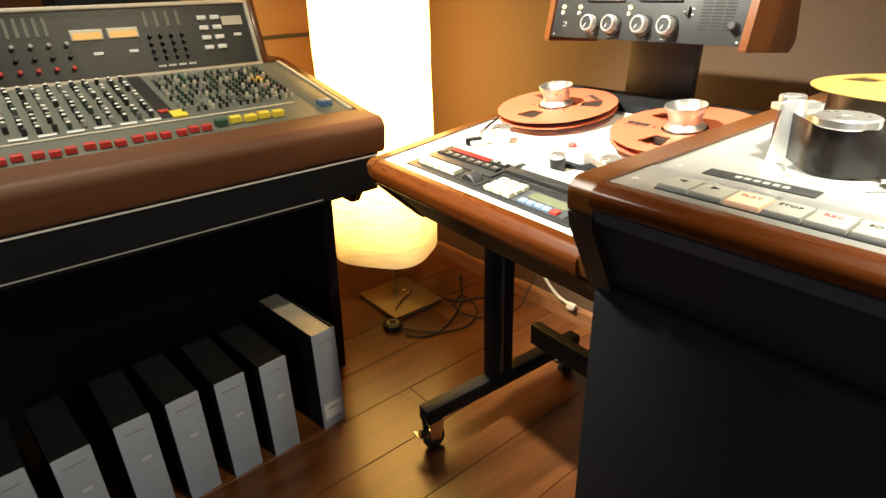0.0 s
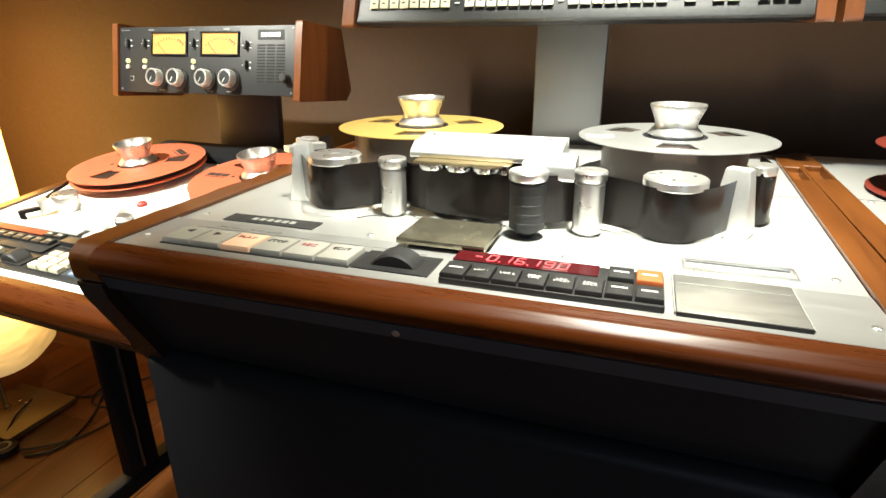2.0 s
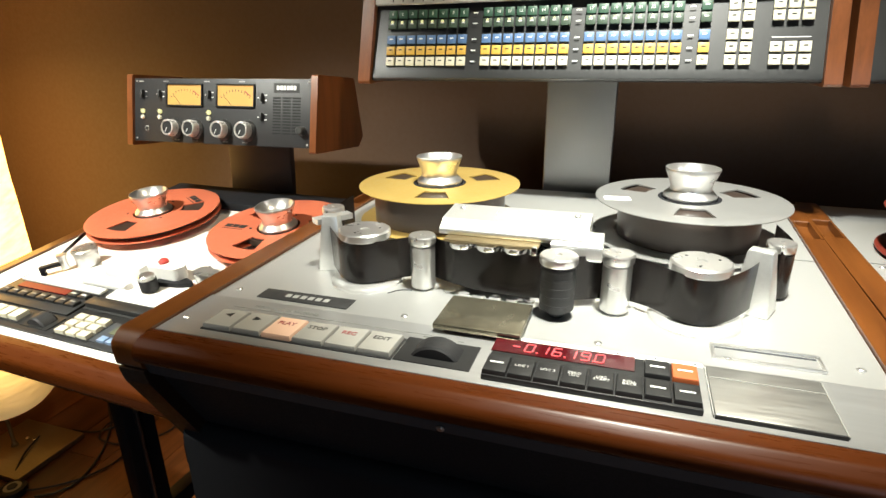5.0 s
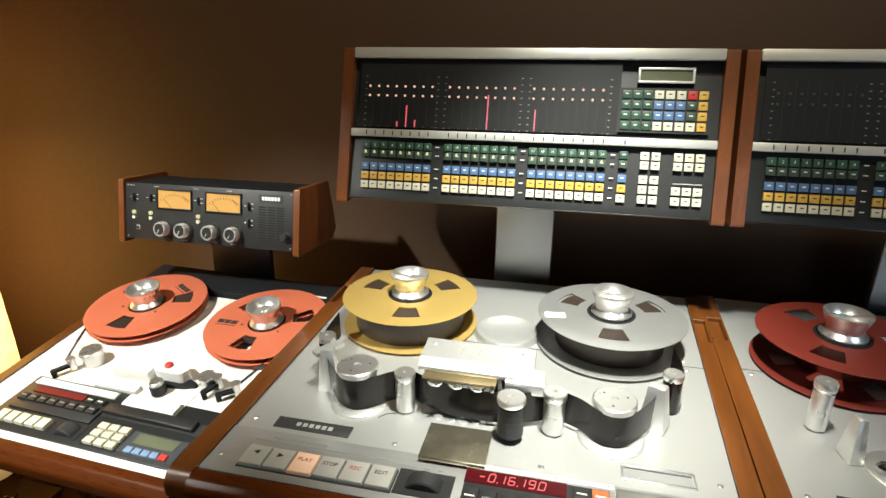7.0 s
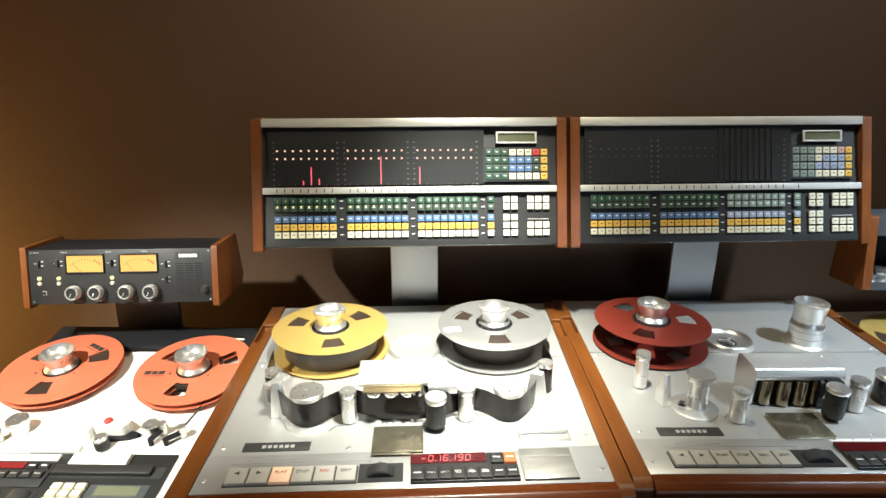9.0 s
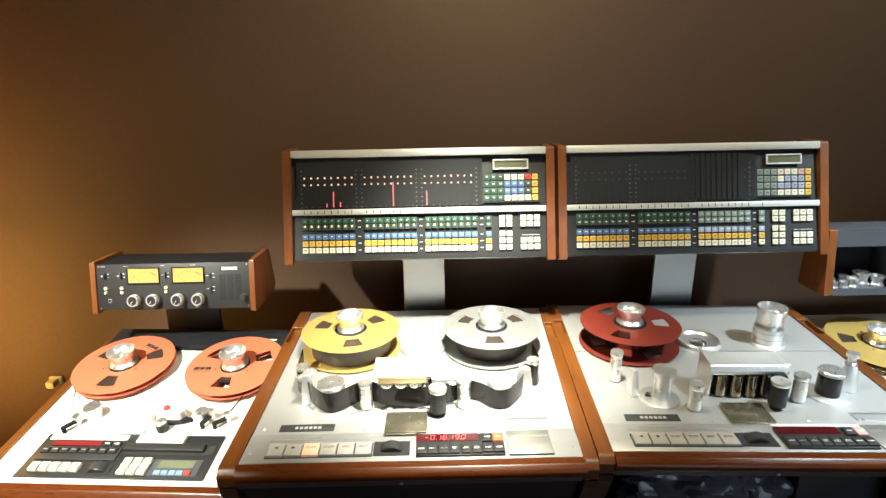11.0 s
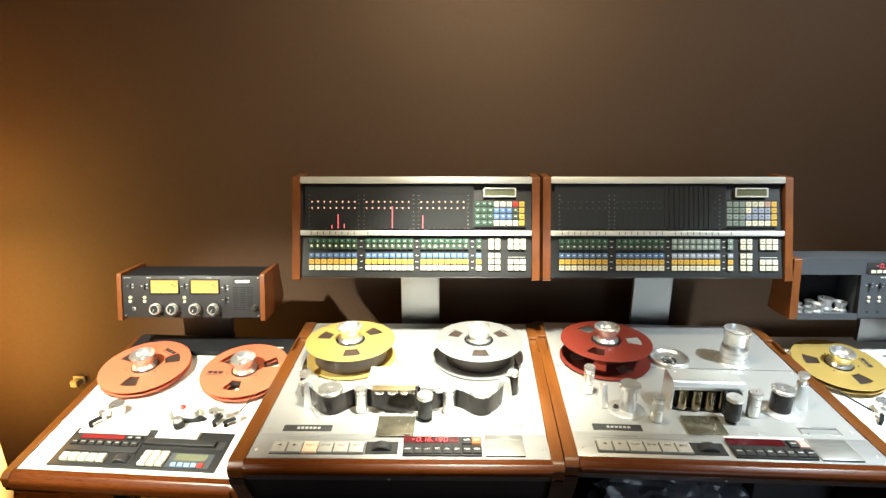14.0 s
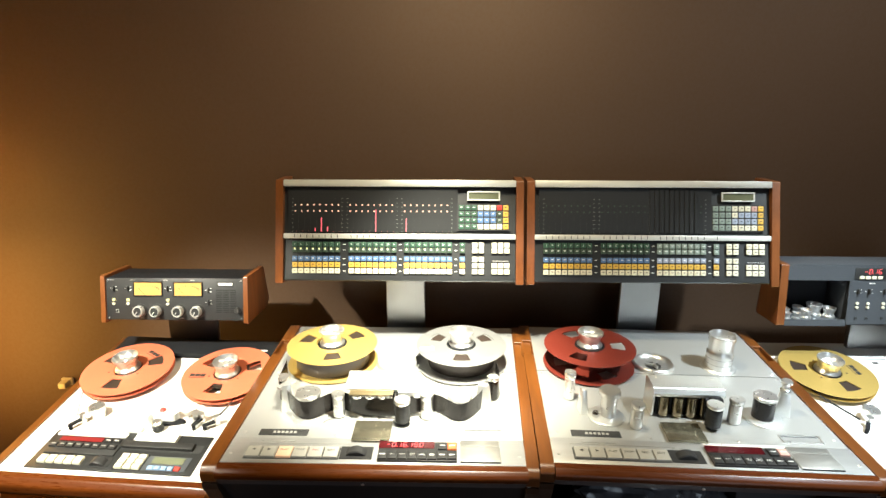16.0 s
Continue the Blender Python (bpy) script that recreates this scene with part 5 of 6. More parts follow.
thin_reel(D4 @ at(-0.157, 0.420, 0.004), GOLD, "gold metal tape reel with black print on a two-track recorder", 0.1302, 44, 2, 0.12)


# ------------------------------------------------------------------ meter unit of the two-track recorder
def knob(parent, m, r):
    k = part("knob", L([(r * 0.90, 0.006), (r * 0.88, 0.021), (r * 0.84, 0.0232), (r * 0.72, 0.0236), (r * 0.67, 0.0215), (0, 0.0215)], 32), KNOB, parent, "turned aluminium knob with a dark face", m)
    part("knob_skirt", L([(0, 0), (r * 1.12, 0), (r * 1.12, 0.003), (r * 0.96, 0.0075), (r * 0.90, 0.0075)], 32), K_BLACK, k, "black skirt", m)
    part("knob_face", L([(0, 0.0222), (r * 0.66, 0.0222), (r * 0.66, 0.021)], 28), PANEL, k, "", m)
    part("pointer", B((0.0014, r * 0.5, 0.0008), (0, r * 0.28, 0.0225)), WHITE, k, "", m @ pose(0, 0, 0, 0, 0, 150))


def toggle(ob, m, lit=0):
    part("switch", B((0.006, 0.016, 0.008), (0, 0, 0.004), 0.0015), INK, ob, "", m)
    for k in range(3):
        part("switch_mark", shared(("switch mark",), lambda: box(bmesh.new(), (0.0055, 0.0014, 0.0003)), WHITE), None, ob, "", m @ at(0.0085 if k != 1 else -0.009, 0.005 - 0.005 * k, 0.0004))


def unit_shell(name, x0, label, category):
    m = pose(x0, 0.466, 0.990, 80)
    ob = thing(name, at(x0, 0.53, 0.80), label, category)
    W = 0.230
    part("housing", P(rounded([(0.4697, 1.000, 0), (0.4918, 1.126, 0.004), (0.62, 1.121, 0.006), (0.60, 0.995, 0.004)], 3), x0 - W, x0 + W), BLACK, ob, "black steel housing", Matrix())
    for s in (-1, 1):
        a, b = sorted((x0 + s * (W + 0.0005), x0 + s * 0.2455))
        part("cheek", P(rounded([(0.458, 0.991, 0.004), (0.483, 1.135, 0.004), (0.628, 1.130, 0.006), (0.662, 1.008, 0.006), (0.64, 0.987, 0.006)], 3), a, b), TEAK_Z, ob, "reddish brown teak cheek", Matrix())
    part("post", B((0.182, 0.018, 0.27), (x0 - 0.040, 0.655, 0.935), 0.002), POST_DARK, ob, "dark metal post", Matrix())
    return ob, m


def vu_unit():
    ob, m = unit_shell("meter_unit", -0.430, "black level meter unit with two lit amber meters, teak cheeks", "level meter")
    part("front_panel", B((0.459, 0.129, 0.003), (0, 0.0745, 0.0012), 0.0006), UNIT_PANEL, ob, "anthracite front panel", m)
    for u in (-0.089, 0.045):
        bez = bmesh.new()
        for a, b, w, h in ((0, 0.0215, 0.098, 0.003), (0, -0.0215, 0.098, 0.003), (-0.0475, 0, 0.003, 0.040), (0.0475, 0, 0.003, 0.040)):
            box(bez, (w, h, 0.004), (a, b, 0.002), 0.0006)
        M = m @ at(u, 0.106, 0.0028)
        meter = part("meter", bez, BLACK, ob, "lit amber needle meter", M)
        part("face", B((0.092, 0.040, 0.0008)), METER, meter, "lit amber scale", M @ at(0, 0, 0.0006))
        sc = bmesh.new()
        for k in range(11):
            a = radians(130 - 8 * k)
            box(sc, (0.0010, 0.005, 0.0003), (0.056 * math.cos(a), 0.056 * math.sin(a) - 0.046, 0), turn=pose(0, 0, 0, 0, 0, 130 - 8 * k - 90))
        part("scale", sc, INK, meter, "", M @ at(0, 0, 0.0012))
        part("red_zone", B((0.018, 0.0018, 0.0003), turn=pose(0, 0, 0, 0, 0, -32)), INK_RED, meter, "", M @ at(0.0305, 0.004, 0.0012))
        part("needle", B((0.0009, 0.028, 0.0003), turn=pose(0, 0, 0, 0, 0, 48)), INK, meter, "", M @ at(-0.020, -0.010, 0.0014))
    for x in (-0.545, -0.489, -0.4145, -0.3535):
        knob(ob, m @ at(x + 0.430, 0.0385, 0.0028), 0.0188)
    for x, vs in ((-0.634, (0.107,)), (-0.586, (0.107,)), (-0.453, (0.107,)), (-0.318, (0.103, 0.066))):
        for v in vs:
            toggle(ob, m @ at(x + 0.430, v, 0.0028))
    for x in (-0.634, -0.586, -0.453):
        for v in (0.072, 0.060):
            part("lamp_button", L([(0.0044, 0), (0.0044, 0.004), (0.003, 0.005), (0, 0.005)], 14), K_IVORY if v < 0.065 else LED_GREEN, ob, "small lit button", m @ at(x + 0.430, v, 0.0028))
    for r in range(13):
        for c in range(3):
            part("grille_slot", shared(("grille",), lambda: box(bmesh.new(), (0.020, 0.0028, 0.0006)), VOID), None, ob, "", m @ at(0.148 + 0.0235 * c, 0.103 - 0.0056 * r, 0.0029))
    plate = part("maker_plate", B((0.062, 0.018, 0.0012)), INK, ob, "black maker's plate with a white mark", m @ at(0.170, 0.122, 0.0030))
    for k in range(6):
        part("maker_mark", bars((0.0060,), 0.0078, 0.001, WHITE, "maker"), None, plate, "", m @ at(0.150 + 0.0080 * k, 0.122, 0.0038))
    part("small_socket", B((0.010, 0.010, 0.002), (0, 0, 0), 0.001), INK_GREY, ob, "", m @ at(-0.194, 0.037, 0.0030))
    part("socket_hole", B((0.007, 0.007, 0.0026)), VOID, ob, "", m @ at(-0.194, 0.037, 0.0032))
    part("volume_knob", L([(0.0095, 0), (0.0095, 0.003), (0.0080, 0.004), (0.0080, 0.013), (0.006, 0.015), (0, 0.015)], 20), K_BLACK, ob, "", m @ at(0.210, 0.042, 0.0028))
    for u in (-0.222, 0.222):
        for v in (0.016, 0.133):
            part("panel_screw", shared(("panel screw",), lambda: lathe(bmesh.new(), [(0.0022, 0), (0.0022, 0.001), (0, 0.0014)], 10), ALU_BRIGHT), None, ob, "", m @ at(u, v, 0.0028))
    for u, v in ((-0.21, 0.133), (-0.14, 0.133), (-0.03, 0.133), (0.06, 0.133), (-0.11, 0.0155), (-0.06, 0.0155), (0.02, 0.0155), (0.07, 0.0155)):
        part("panel_print", bars((0.008, 0.005), 0.0022, 0.0015, INK_GREY, "panel"), None, ob, "", m @ at(u, v, 0.0030))
    ob.matrix_basis = LEAN @ at(-0.396, -0.030, 0.015) @ Matrix.Diagonal((0.925, 1, 1, 1)) @ at(0.430, 0, 0) @ ob.matrix_basis


vu_unit()


def shelf_unit():
    """The unit over the last recorder: an open bay with spare reel hubs, a counter and switches."""
    x0 = 1.708
    y0 = 0.466
    m = pose(x0, y0, 1.000, 84)
    ob = thing("equipment_shelf", at(x0, 0.53, 0.80), "grey metal equipment unit with an open bay, teak cheek", "equipment unit")
    W = 0.232
    shell = bmesh.new()
    box(shell, (2 * W, 0.099, 0.004), (x0, y0 + 0.0685, 1.183))
    box(shell, (2 * W, 0.110, 0.012), (x0, y0 + 0.063, 1.002))
    box(shell, (2 * W, 0.006, 0.184), (x0, y0 + 0.115, 1.092))
    box(shell, (0.277, 0.088, 0.172), (x0 + 0.0935, y0 + 0.0675, 1.0945))
    part("housing", shell, PANEL_GREY, ob, "grey steel housing", Matrix())
    part("bay_back", B((0.208, 0.002, 0.170), (x0 - 0.122, y0 + 0.110, 1.095)), BLACK, ob, "", Matrix())
    part("upper_panel", B((2 * W, 0.044, 0.003), (0, 0.160, 0.0)), PANEL_GREY, ob, "", m)
    part("side_panel", B((0.277, 0.134, 0.003), (0.0935, 0.070, 0.0)), PANEL_GREY, ob, "", m)
    part("lower_lip", B((0.185, 0.020, 0.003), (-0.139, 0.006, 0.0)), PANEL_GREY, ob, "", m)
    for s in (-1, 1):
        a, b = sorted((x0 + s * (W + 0.0005), x0 + s * 0.256))
        part("cheek", P(rounded([(y0 - 0.006, 0.998, 0.004), (y0 + 0.013, 1.187, 0.004), (y0 + 0.100, 1.187, 0.006), (y0 + 0.117, 0.998, 0.006)], 3), a, b), TEAK_Z, ob, "reddish brown teak cheek", Matrix())
    part("counter_frame", B((0.10, 0.034, 0.003), (0, 0, 0), 0.001), K_BLACK, ob, "", m @ at(0.018, 0.160, 0.0022))
    part("digits", seven_segment("-0.16", 0.008, 0.013, 0.014), LED_RED, ob, "lit red digits", m @ at(0.020, 0.166, 0.0042))
    for k in range(4):
        part("counter_key", keycap(0.014, 0.009, 0.003, K_IVORY), None, ob, "", m @ at(-0.012 + 0.018 * k, 0.148, 0.003))
    for u in (-0.018, 0.014, 0.060, 0.092):
        toggle(ob, m @ at(u, 0.105, 0.002))
        for v in (0.068, 0.056):
            part("lamp_button", L([(0.0042, 0), (0.0042, 0.004), (0, 0.005)], 14), K_IVORY, ob, "", m @ at(u, v, 0.002))
        part("jack", L([(0.004, 0), (0.004, 0.002), (0.0025, 0.002), (0, 0.0)], 14), INK, ob, "", m @ at(u, 0.022, 0.002))
    part("panel_print", bars((0.010, 0.006), 0.003, 0.002, WHITE, "shelf"), None, ob, "", m @ at(0.022, 0.130, 0.002))
    part("post", B((0.15, 0.018, 0.285), (x0 + 0.135, y0 + 0.1275, 0.9475), 0.002), POST_GREY, ob, "grey metal post", Matrix())
    ob.matrix_basis = SHELF @ ob.matrix_basis
    return x0, y0


SHELF = LEAN @ at(-0.006, 0, 0.007)
SX, SY = shelf_unit()
spare = [(-0.208, 0.030, 0.50, 0), (-0.196, 0.060, 0.55, 0), (-0.178, 0.030, 0.50, 0), (-0.150, 0.075, 0.62, 0), (-0.148, 0.035, 0.72, 0), (-0.108, 0.060, 0.95, 0), (-0.070, 0.045, 0.78, 0)]
for k, (dx, dy, s, up) in enumerate(spare):
    m = SHELF @ pose(SX + dx, SY + dy, 1.0085 + up, 0, 0, 40 * k)
    prof = [(r * s * 0.66, (z - 0.0028) * s * 0.9) for r, z in HUB]
    solid("reel_hub", L(prof, 32), ALU_BRIGHT, "spare turned aluminium reel hub lying in the open bay", "reel hub", "spare hubs in the bay", m=m)


# ------------------------------------------------------------------ what lies in the open front of the second recorder
def crumple(name, m, size, material, label, category, seed):
    bm = bmesh.new()
    bmesh.ops.create_icosphere(bm, subdivisions=4, radius=1)
    for v in bm.verts:
        p = v.co * 1.7 + Vector((seed, seed * 2.1, 0))
        d = 1 + 0.35 * noise.noise(p) + 0.22 * noise.noise(p * 3.1) + 0.10 * noise.noise(p * 7.3)
        v.co = Vector((v.co.x * size[0] * d, v.co.y * size[1] * d, max(-0.55, v.co.z * d) * size[2] + 0.55 * size[2]))
    ob = solid(name, bm, material, label, category, m=m)
    ob.data.shade_smooth()


crumple("plastic_bag", at(0.93, 0.10, 0.612), (0.15, 0.08, 0.075), PLASTIC, "crumpled clear plastic bag in the recorder's open front", "plastic bag", 3.0)
crumple("plastic_bag", at(1.10, 0.12, 0.612), (0.10, 0.07, 0.09), PLASTIC, "crumpled clear plastic bag beside a grey box", "plastic bag", 8.0)
solid("grey_box", B((0.20, 0.16, 0.17), (0, 0, 0.085), 0.006), PANEL_GREY, "dark grey metal box in the recorder's open front", "box", m=at(1.265, 0.12, 0.612))


# ------------------------------------------------------------------ paper floor lamp
def paper_lamp():
    m = at(-1.340, 0.450, 0)
    ob = thing("floor_lamp", m, "tall glowing white paper floor lamp on a square brass base", "floor lamp")
    part("base_plate", B((0.25, 0.22, 0.018), (0.033, 0.0, 0.009), 0.004), BRASS, ob, "square brushed brass plate", m)
    part("stem", L([(0, 0.018), (0.010, 0.018), (0.010, 0.024), (0.006, 0.030), (0.006, 0.34), (0, 0.34)], 16), BRASS, ob, "", m)
    for dx in (-0.014, 0.014):
        part("stem_nut", L([(0, 0.018), (0.006, 0.018), (0.006, 0.026), (0, 0.028)], 10), CHROME, ob, "", m @ at(0.03 + dx, 0.03))
    bm = bmesh.new()
    n, rows = 64, 60
    rings = []
    for r in range(rows + 1):
        z = 0.96 * r / rows
        ring = []
        for k in range(n):
            a = 2 * math.pi * k / n
            c, s = math.cos(a), math.sin(a)
            q = (abs(c) ** (2 / 0.62 * 1.0) + abs(s) ** (2 / 0.62 * 1.0)) ** (-0.31)
            rad = 0.172 * q * (1 + 0.012 * noise.noise(Vector((c * 2, s * 2, z * 7))))
            ring.append(bm.verts.new((rad * c, rad * s, z)))
        rings.append(ring)
    for a, b in zip(rings, rings[1:]):
        for k in range(n):
            bm.faces.new((a[k], a[(k + 1) % n], b[(k + 1) % n], b[k]))
    bm.faces.new(rings[0][::-1])
    part("shade", bm, PAPER, ob, "glowing creased white paper shade", m @ pose(-0.006, -0.014, 0.215, 0, 0, 33))


paper_lamp()
flex = smooth_path([(-1.30, 0.50, 0.022), (-1.26, 0.42, 0.024), (-1.20, 0.335, 0.010), (-1.165, 0.315, 0.012), (-1.10, 0.345, 0.006), (-1.02, 0.42, 0.005), (-0.99, 0.52, 0.005), (-1.06, 0.62, 0.005), (-1.16, 0.64, 0.006), (-1.12, 0.56, 0.008), (-1.00, 0.58, 0.006), (-0.93, 0.70, 0.02), (-0.90, 0.785, 0.22), (-0.89, 0.815, 0.45)])
cord = thing("lamp_cord", at(-1.16, 0.31, 0), "black lamp cord with a round foot switch on the floor", "cable")
part("cord", tube(bmesh.new(), flex, 0.0028, 6), CABLE, cord, "", Matrix())
part("foot_switch", L([(0, 0), (0.034, 0), (0.036, 0.006), (0.034, 0.018), (0.026, 0.022), (0.024, 0.020), (0.014, 0.020), (0.012, 0.024), (0, 0.024)], 32), CABLE, cord, "round black foot switch", at(-1.165, 0.315, 0.0))
part("switch_top", L([(0, 0.0215), (0.022, 0.0215), (0.022, 0.0205)], 24), POST_GREY, cord, "", at(-1.165, 0.315, 0.0))
trail = thing("power_cable", at(-1.07, 0.52, 0), "thin black cable trailing over the floor behind the wheeled stand", "cable")
part("cable_run", tube(bmesh.new(), smooth_path([(-1.30, 0.752, 0.005), (-1.225, 0.690, 0.005), (-1.150, 0.628, 0.005), (-1.068, 0.519, 0.005), (-1.026, 0.408, 0.005), (-1.045, 0.350, 0.005), (-1.090, 0.318, 0.005)]), 0.0035, 8), CABLE, trail, "", Matrix())
part("cable_run", tube(bmesh.new(), smooth_path([(-1.06, 0.745, 0.005), (-1.10, 0.690, 0.005), (-1.130, 0.618, 0.0075), (-1.178, 0.582, 0.005), (-1.250, 0.572, 0.005)]), 0.0030, 8), CABLE, trail, "", Matrix())
lead = thing("power_lead", at(-0.80, 0.805, 0.07), "short white power lead hanging down to the skirting board", "cable")
part("lead", tube(bmesh.new(), smooth_path([(-0.93, 0.815, 0.175), (-0.885, 0.803, 0.128), (-0.83, 0.801, 0.088), (-0.775, 0.801, 0.072)]), 0.0055, 8), CREAM, lead, "", Matrix())
part("plug", B((0.035, 0.018, 0.022), (-0.762, 0.799, 0.070), 0.004), CREAM, lead, "", Matrix())
sock = thing("wall_socket", at(-1.07, 0.822, 0.545), "small white plug in a socket on the brown wall", "socket")
part("socket_plate", B((0.045, 0.010, 0.030), (0, -0.005, 0), 0.003), CREAM, sock)
part("plug", B((0.03, 0.035, 0.026), (0.0, -0.028, 0), 0.006), CREAM, sock)


# ------------------------------------------------------------------ mixing desk
def mixing_desk():
    y1, y0 = 0.086, -1.95
    ob = thing("mixing_desk", at(-1.15, -0.9, 0), "large brown and grey mixing desk with coloured fader caps", "mixing desk")
    I = Matrix()
    # profile in x and z, along y
    part("arm_rest", P(rounded([(-0.782, 0.758, 0.012), (-0.770, 0.838, 0.024), (-0.872, 0.847, 0.004), (-0.872, 0.758, 0)], 6), y0, y1 - 0.001, "y"), wood("arm rest", (0.110, 0.036, 0.010), (0.130, 0.043, 0.012), "y", 0.6, coat=0.0, figure=0.4), ob, "padded reddish brown arm rest", I)
    part("apron", P([(-0.785, 0.7575), (-0.792, 0.672), (-0.83, 0.662), (-1.40, 0.662), (-1.40, 0.7575)], y0 + 0.02, y1 - 0.02, "y"), BLACK, ob, "black apron", I)
    part("apron_line", B((0.003, y1 - y0 - 0.04, 0.003), (-0.7835, (y0 + y1) / 2, 0.7550)), ALU_WHITE, ob, "thin silver line", I)
    part("apron_line", B((0.003, 1.82, 0.002), (-0.7905, -0.99, 0.680)), ALU_BAR, ob, "", I)
    slope = math.degrees(math.atan2(0.926 - 0.846, 1.245 - 0.872))
    S = pose(-0.872, y1 - 0.02, 0.846, 0, 0, 90) @ pose(0, 0, 0, slope)
    # desk coordinates: x along the desk to its far end (towards +y), y up the slope, z out
    part("module_bed", B((y1 - y0 - 0.05, 0.378, 0.05), (-(y1 - y0 - 0.05) / 2 - 0.075, 0.189, -0.0255)), DESK_GREY, ob, "grey green channel modules", S)
    part("end_cap", B((0.074, 0.378, 0.050), (-0.0375, 0.189, -0.0245), 0.003), DESK_GREY, ob, "grey end panel", S)
    part("end_strip", B((0.010, 0.378, 0.004), (-0.006, 0.189, 0.002), 0.001), CREAM, ob, "cream end strip", S)
    part("end_board", P(rounded([(-0.800, 0.765, 0), (-0.800, 0.836, 0.02), (-0.872, 0.850, 0.01), (-1.26, 0.932, 0.01), (-1.50, 0.932, 0), (-1.50, 0.60, 0), (-0.92, 0.60, 0.02)], 4), y1 - 0.018, y1, "y"), TEAK, ob, "reddish brown wooden end board", I)
    part("end_leg", P([(-1.085, 0.0), (-1.045, 0.62), (-1.48, 0.62), (-1.48, 0.0)], y1 - 0.045, y1 - 0.012, "y"), BLACK, ob, "black end panel", I)
    part("back_panel", B((0.03, y1 - y0 - 0.1, 0.66), (-1.42, (y0 + y1) / 2, 0.33)), BLACK, ob, "", I)
    part("rear_deck", B((0.28, y1 - y0 - 0.04, 0.02), (-1.385, (y0 + y1) / 2, 0.922)), TEAK_Y, ob, "", I)
    # fader strip
    pitch = 0.0245
    for k in range(52):
        x = -0.330 - pitch * (k - 4) - 0.006 * ((k - 4) // 3)
        if k < 4:
            continue
        cap = K_RED
        part("fader_cap", keycap(0.0185, 0.012, 0.010, cap), None, ob, "", S @ at(x, 0.018 + 0.004 * math.sin(k * 1.7), 0.001))
    for k in range(5):
        part("fader_cap", keycap(0.024, 0.015, 0.012, K_GREEN if k == 0 else FADER_YELLOW), None, ob, "", S @ at(-0.296 + 0.031 * k, 0.030 + 0.004 * (k % 2), 0.001))
    part("fader_cap", keycap(0.032, 0.020, 0.012, K_BLUE), None, ob, "blue block", S @ at(-0.048, 0.048, 0.001))
    part("strip_line", B((1.75, 0.006, 0.0015), (-0.98, 0.088, 0.001)), CREAM, ob, "pale writing strip", S)
    for k in range(26):
        part("scribble_strip", B((0.030, 0.010, 0.001)), WHITE, ob, "", S @ at(-0.405 - 0.046 * k, 0.108, 0.001))
    part("coloured_tab", B((0.030, 0.034, 0.005), (0, 0, 0), 0.001), FADER_YELLOW, ob, "yellow tab", S @ at(-0.352, 0.118, 0.002))
    part("coloured_tab", B((0.020, 0.012, 0.005), (0, 0, 0), 0.001), K_RED, ob, "red tab", S @ at(-0.375, 0.142, 0.002))
    # rotary controls, row by row
    rng = random.Random(4)
    small_knob = lambda mat: shared(("control knob",), lambda: lathe(bmesh.new(), [(0.0050, 0), (0.0046, 0.012), (0.0036, 0.013), (0, 0.013)], 10), mat)
    tiny_knob = lambda mat: shared(("tiny knob",), lambda: lathe(bmesh.new(), [(0.0036, 0), (0.0033, 0.009), (0.0026, 0.010), (0, 0.010)], 8), mat)
    dot = shared(("knob cap",), lambda: lathe(bmesh.new(), [(0.0042, 0.0131), (0.0042, 0.0141), (0, 0.0143)], 8), WHITE)
    mats = [K_BLACK, K_OLIVE, K_BLACK, POST_GREY, K_GREY]
    for r in range(12):
        for k in range(30):
            x = -0.402 - 0.0245 * k
            if (r * 3 + k) % 11 != 10:
                place = S @ at(x + rng.uniform(-0.001, 0.001), 0.126 + 0.0205 * r, 0.0005)
                part("control_knob", small_knob(rng.choice(mats)), None, ob, "", place)
                if (r + k % 2) % 3 != 1:
                    part("knob_cap", dot, None, ob, "", place)
    for r in range(12):
        for k in range(17):
            x = -0.092 - 0.0155 * k
            mt = rng.choice([K_IVORY, K_GREEN, K_GREY, K_OLIVE, POST_GREY, K_BLACK, K_BLACK, K_OLIVE, K_PALE_RED if k < 8 else K_GREY])
            if rng.random() > 0.08:
                part("control_knob", tiny_knob(mt), None, ob, "", S @ at(x, 0.122 + 0.0195 * r, 0.0005))
    part("centre_gap", B((0.030, 0.27, 0.001)), PANEL, ob, "", S @ at(-0.372, 0.245, 0.0005))
    part("coloured_tab", B((0.024, 0.034, 0.006)), K_YELLOW, ob, "yellow block", S @ at(-0.115, 0.255, 0.003))
    # meter bridge of the desk
    V = pose(-1.250, y1 - 0.075, 0.928, 0, 0, 90) @ pose(0, 0, 0, 72) @ Matrix.Diagonal((1, 0.93, 1, 1))
    # bridge coordinates: x along the desk, y up the panel, z out
    part("bridge_panel", B((1.80, 0.165, 0.05), (-0.90, 0.0825, -0.026)), PANEL, ob, "black meter bridge panel", V)
    fr = bmesh.new()
    for c, v, w, h in ((-0.9, 0.169, 1.82, 0.010), (-0.9, -0.003, 1.82, 0.010), (0.004, 0.083, 0.010, 0.17)):
        box(fr, (w, h, 0.060), (c, v, -0.024), 0.002)
    part("bridge_frame", fr, CREAM, ob, "cream frame round the bridge", V)
    part("bridge_cheek", B((0.018, 0.185, 0.075), (0.018, 0.083, -0.030), 0.003), TEAK_Y, ob, "", V)
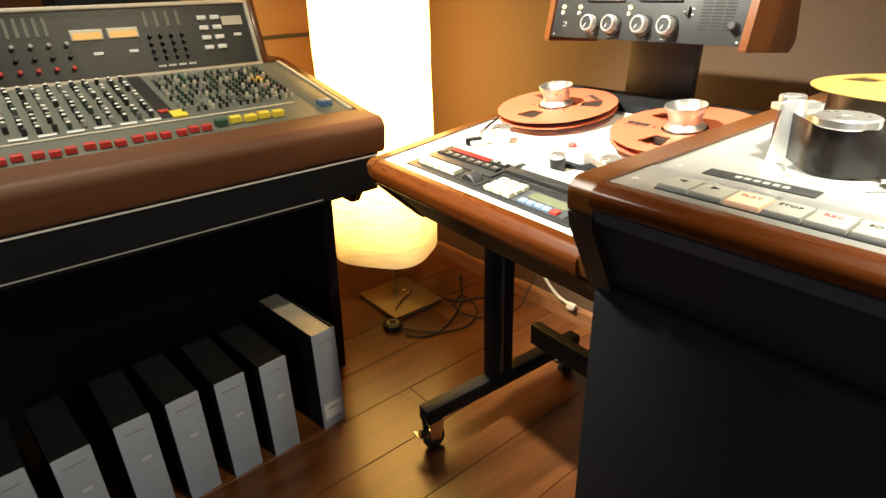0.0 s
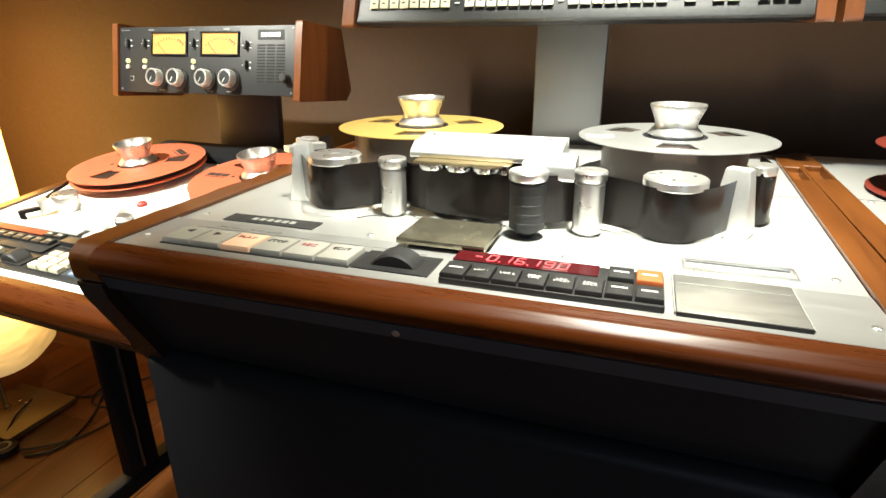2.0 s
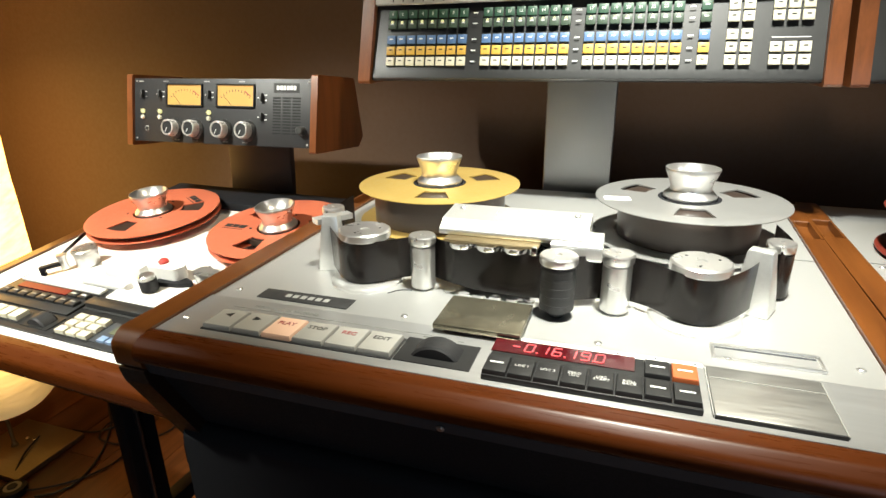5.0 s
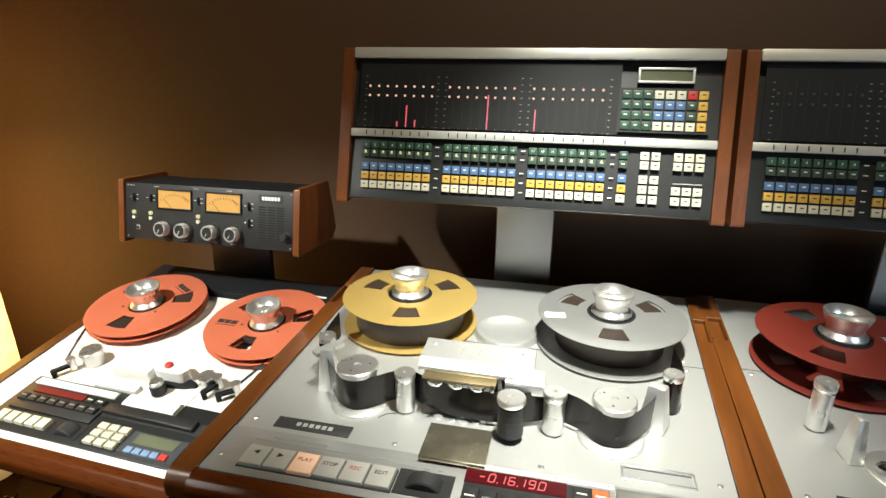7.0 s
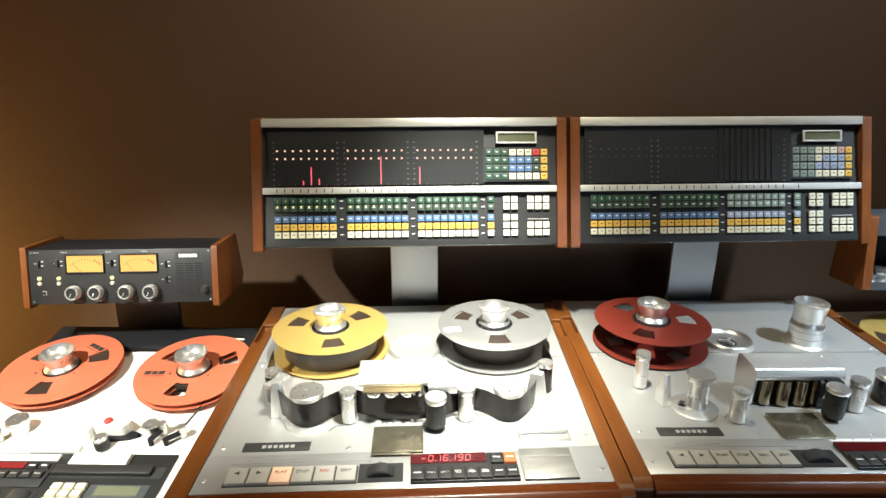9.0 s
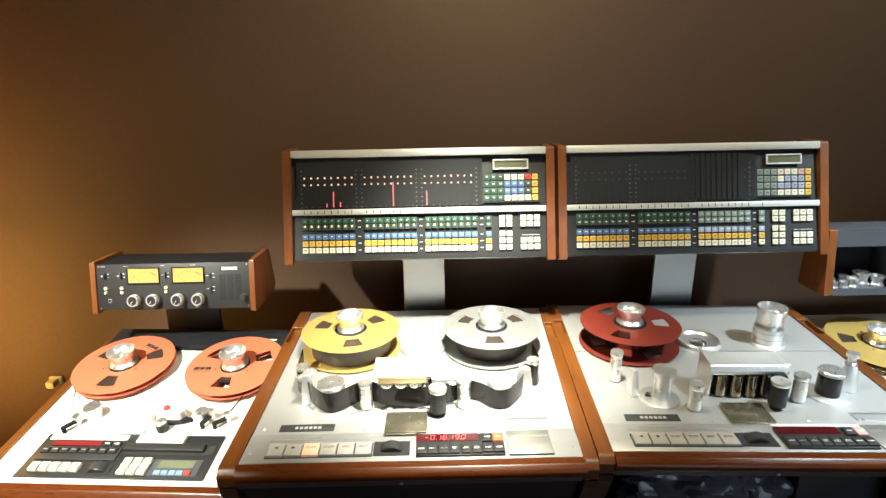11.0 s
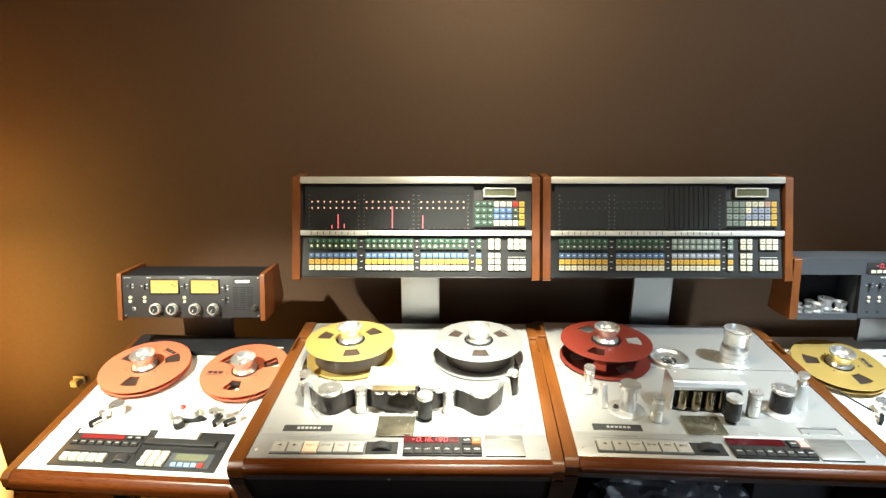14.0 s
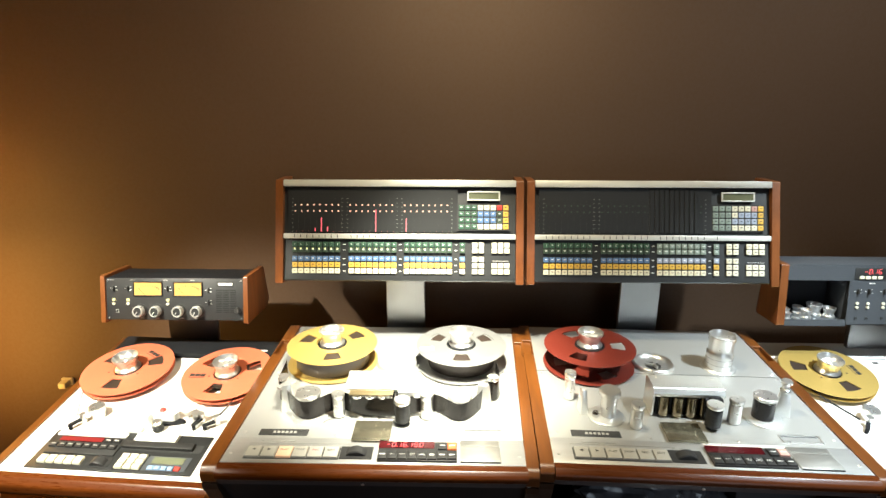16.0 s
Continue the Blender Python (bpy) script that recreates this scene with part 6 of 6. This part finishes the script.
    for u in (-0.380, -0.305):
        mt = part("bridge_meter", B((0.066, 0.026, 0.004), (0, 0, 0), 0.001), CREAM, ob, "pale yellow meter", V @ at(u, 0.105, 0.001))
        part("meter_card", B((0.058, 0.016, 0.001)), METER, mt, "", V @ at(u, 0.102, 0.0036))
        part("bridge_mark", B((0.020, 0.007, 0.001)), WHITE, ob, "", V @ at(u + 0.012, 0.060, 0.0002))
    for r in range(4):
        for c in range(2):
            part("bridge_key", keycap(0.022, 0.011, 0.006, WHITE), None, ob, "", V @ at(-0.118 + 0.033 * c, 0.130 - 0.026 * r, 0.0))
    part("bridge_label", B((0.052, 0.024, 0.002)), CREAM, ob, "", V @ at(-0.042, 0.120, 0.0005))
    part("bridge_label", B((0.020, 0.007, 0.002)), WHITE, ob, "", V @ at(-0.036, 0.082, 0.0005))
    for c in range(4):
        part("slide_slot", B((0.008, 0.04, 0.001)), DESK_GREY, ob, "", V @ at(-0.250 + 0.025 * c, 0.135, 0.0005))
        for r in range(4):
            part("bridge_knob", small_knob(K_BLACK), None, ob, "", V @ at(-0.250 + 0.025 * c, 0.092 - 0.018 * r, 0.0))
    part("bridge_line", bars((0.018, 0.018, 0.018, 0.018), 0.005, 0.006, WHITE, "bridge"), None, ob, "", V @ at(-0.205, 0.016, 0.0004))
    for c in range(9):
        part("slide_slot", B((0.007, 0.045, 0.001)), DESK_GREY, ob, "", V @ at(-0.455 - 0.018 * c, 0.130, 0.0005))
    for c in range(5):
        for r in range(3):
            part("bridge_knob", small_knob((K_RED, K_BLACK, K_GREY)[r]), None, ob, "", V @ at(-0.425 - 0.034 * c, 0.030 + 0.028 * r, 0.0))


mixing_desk()


def loudspeaker():
    m = at(-1.62, -0.235, 0.915)
    ob = thing("loudspeaker", m, "black studio loudspeaker with a pale yellow cone behind the desk", "loudspeaker")
    part("cabinet", B((0.24, 0.30, 0.46), (0, 0, 0.23), 0.006), BLACK, ob, "", m)
    F = m @ at(0.121, 0, 0.293) @ pose(0, 0, 0, 0, 90, 0)
    part("cone", L([(0.110, 0.0), (0.116, 0.004), (0.106, 0.006), (0.076, 0.001), (0.030, -0.0), (0, 0.010)], 40), CONE, ob, "pale yellow cone", F)


loudspeaker()


# ------------------------------------------------------------------ binders under the desk
def binder(m, w, h, d, label, pages):
    ob = thing("binder", m, label, "binder", "binders under the desk")
    part("cover", B((d, 0.003, h), (-d / 2, -w / 2 + 0.0015, h / 2)), BINDER_EDGE, ob, "dark cover board", m)
    part("cover", B((d, 0.003, h), (-d / 2, w / 2 - 0.0015, h / 2)), BINDER_EDGE, ob, "dark cover board", m)
    part("spine", B((0.004, w, h), (-0.001, 0, h / 2), 0.001), BINDER, ob, "pale grey spine", m)
    part("spine_line", B((0.001, w * 0.6, 0.003), (0.0012, 0, h - 0.030)), INK_GREY, ob, "", m)
    if pages:
        part("page_block", B((d - 0.02, w - 0.010, h - 0.006), (-d / 2, 0, (h - 0.006) / 2)), PAGES, ob, "stack of paper", m)
    else:
        part("case", B((d - 0.008, w - 0.007, h - 0.002), (-d / 2, 0, (h - 0.002) / 2)), BINDER_EDGE, ob, "dark closed case", m)
    if pages:
        part("spine_label", B((0.0008, w * 0.78, 0.05), (0.0014, 0, 0.055)), WHITE, ob, "white label", m)
        part("label_print", bars((0.030,), 0.005, 0.002, INK_GREY, "lab"), None, ob, "", m @ at(0.0022, 0, 0.062) @ pose(0, 0, 0, 90, 0, 90))
    else:
        part("spine_finger_hole", B((0.0008, 0.02, 0.008), (0.0014, 0.006, h * 0.62)), PALE, ob, "", m)


PALE = surface("pale sticker", (0.6, 0.62, 0.66), 0.5)
binder(pose(-0.866, -0.089, 0, 0, 0, 6), 0.070, 0.304, 0.29, "tall pale grey binder full of paper on the floor", True)
for k, (y, h, lean) in enumerate(((-0.232, 0.283, 1.5), (-0.338, 0.286, -1.0), (-0.444, 0.288, 1.0), (-0.548, 0.284, -1.5), (-0.665, 0.268, 2.0), (-0.775, 0.280, 0.0))):
    binder(pose(-0.862, y, 0, 0, 0, 4 + lean), 0.072, h, 0.27, "pale grey lever arch binder standing on the floor", False)


# ------------------------------------------------------------------ floor
def planks():
    floor = solid("floor", B((5.3, 3.95, 0.1), (0.675, -1.08, -0.056)), INK, "brown wooden laminate floor", "floor", kind="structure")
    w, ln = 0.176, 1.28
    shapes = [shared(("plank", k), lambda: box(bmesh.new(), (w - 0.0016, ln - 0.0016, 0.006), (0, 0, -0.003), 0.0008, 1), PLANK) for k in range(1)]
    cols = range(-6, 24)
    for c in cols:
        x = -0.855 + w * (c + 0.5)
        off = ((c * 0.37) % 1.0) * ln
        for r in range(-1, 4):
            y = 0.8 - ln * (r + 0.5) + off - ln * 0.5
            lo, hi = y - ln / 2, y + ln / 2
            if hi < -3.0 or lo > 0.825:
                continue
            me = shapes[0]
            if hi > 0.825 or lo < -3.0:
                hi, lo = min(hi, 0.825), max(lo, -3.0)
                me = mesh_of(B((w - 0.0016, hi - lo - 0.0016, 0.006), (0, 0, -0.003), 0.0008, 1), "plank", PLANK)
                y = (lo + hi) / 2
            part("plank", me, None, floor, "", at(x, y, 0))


planks()
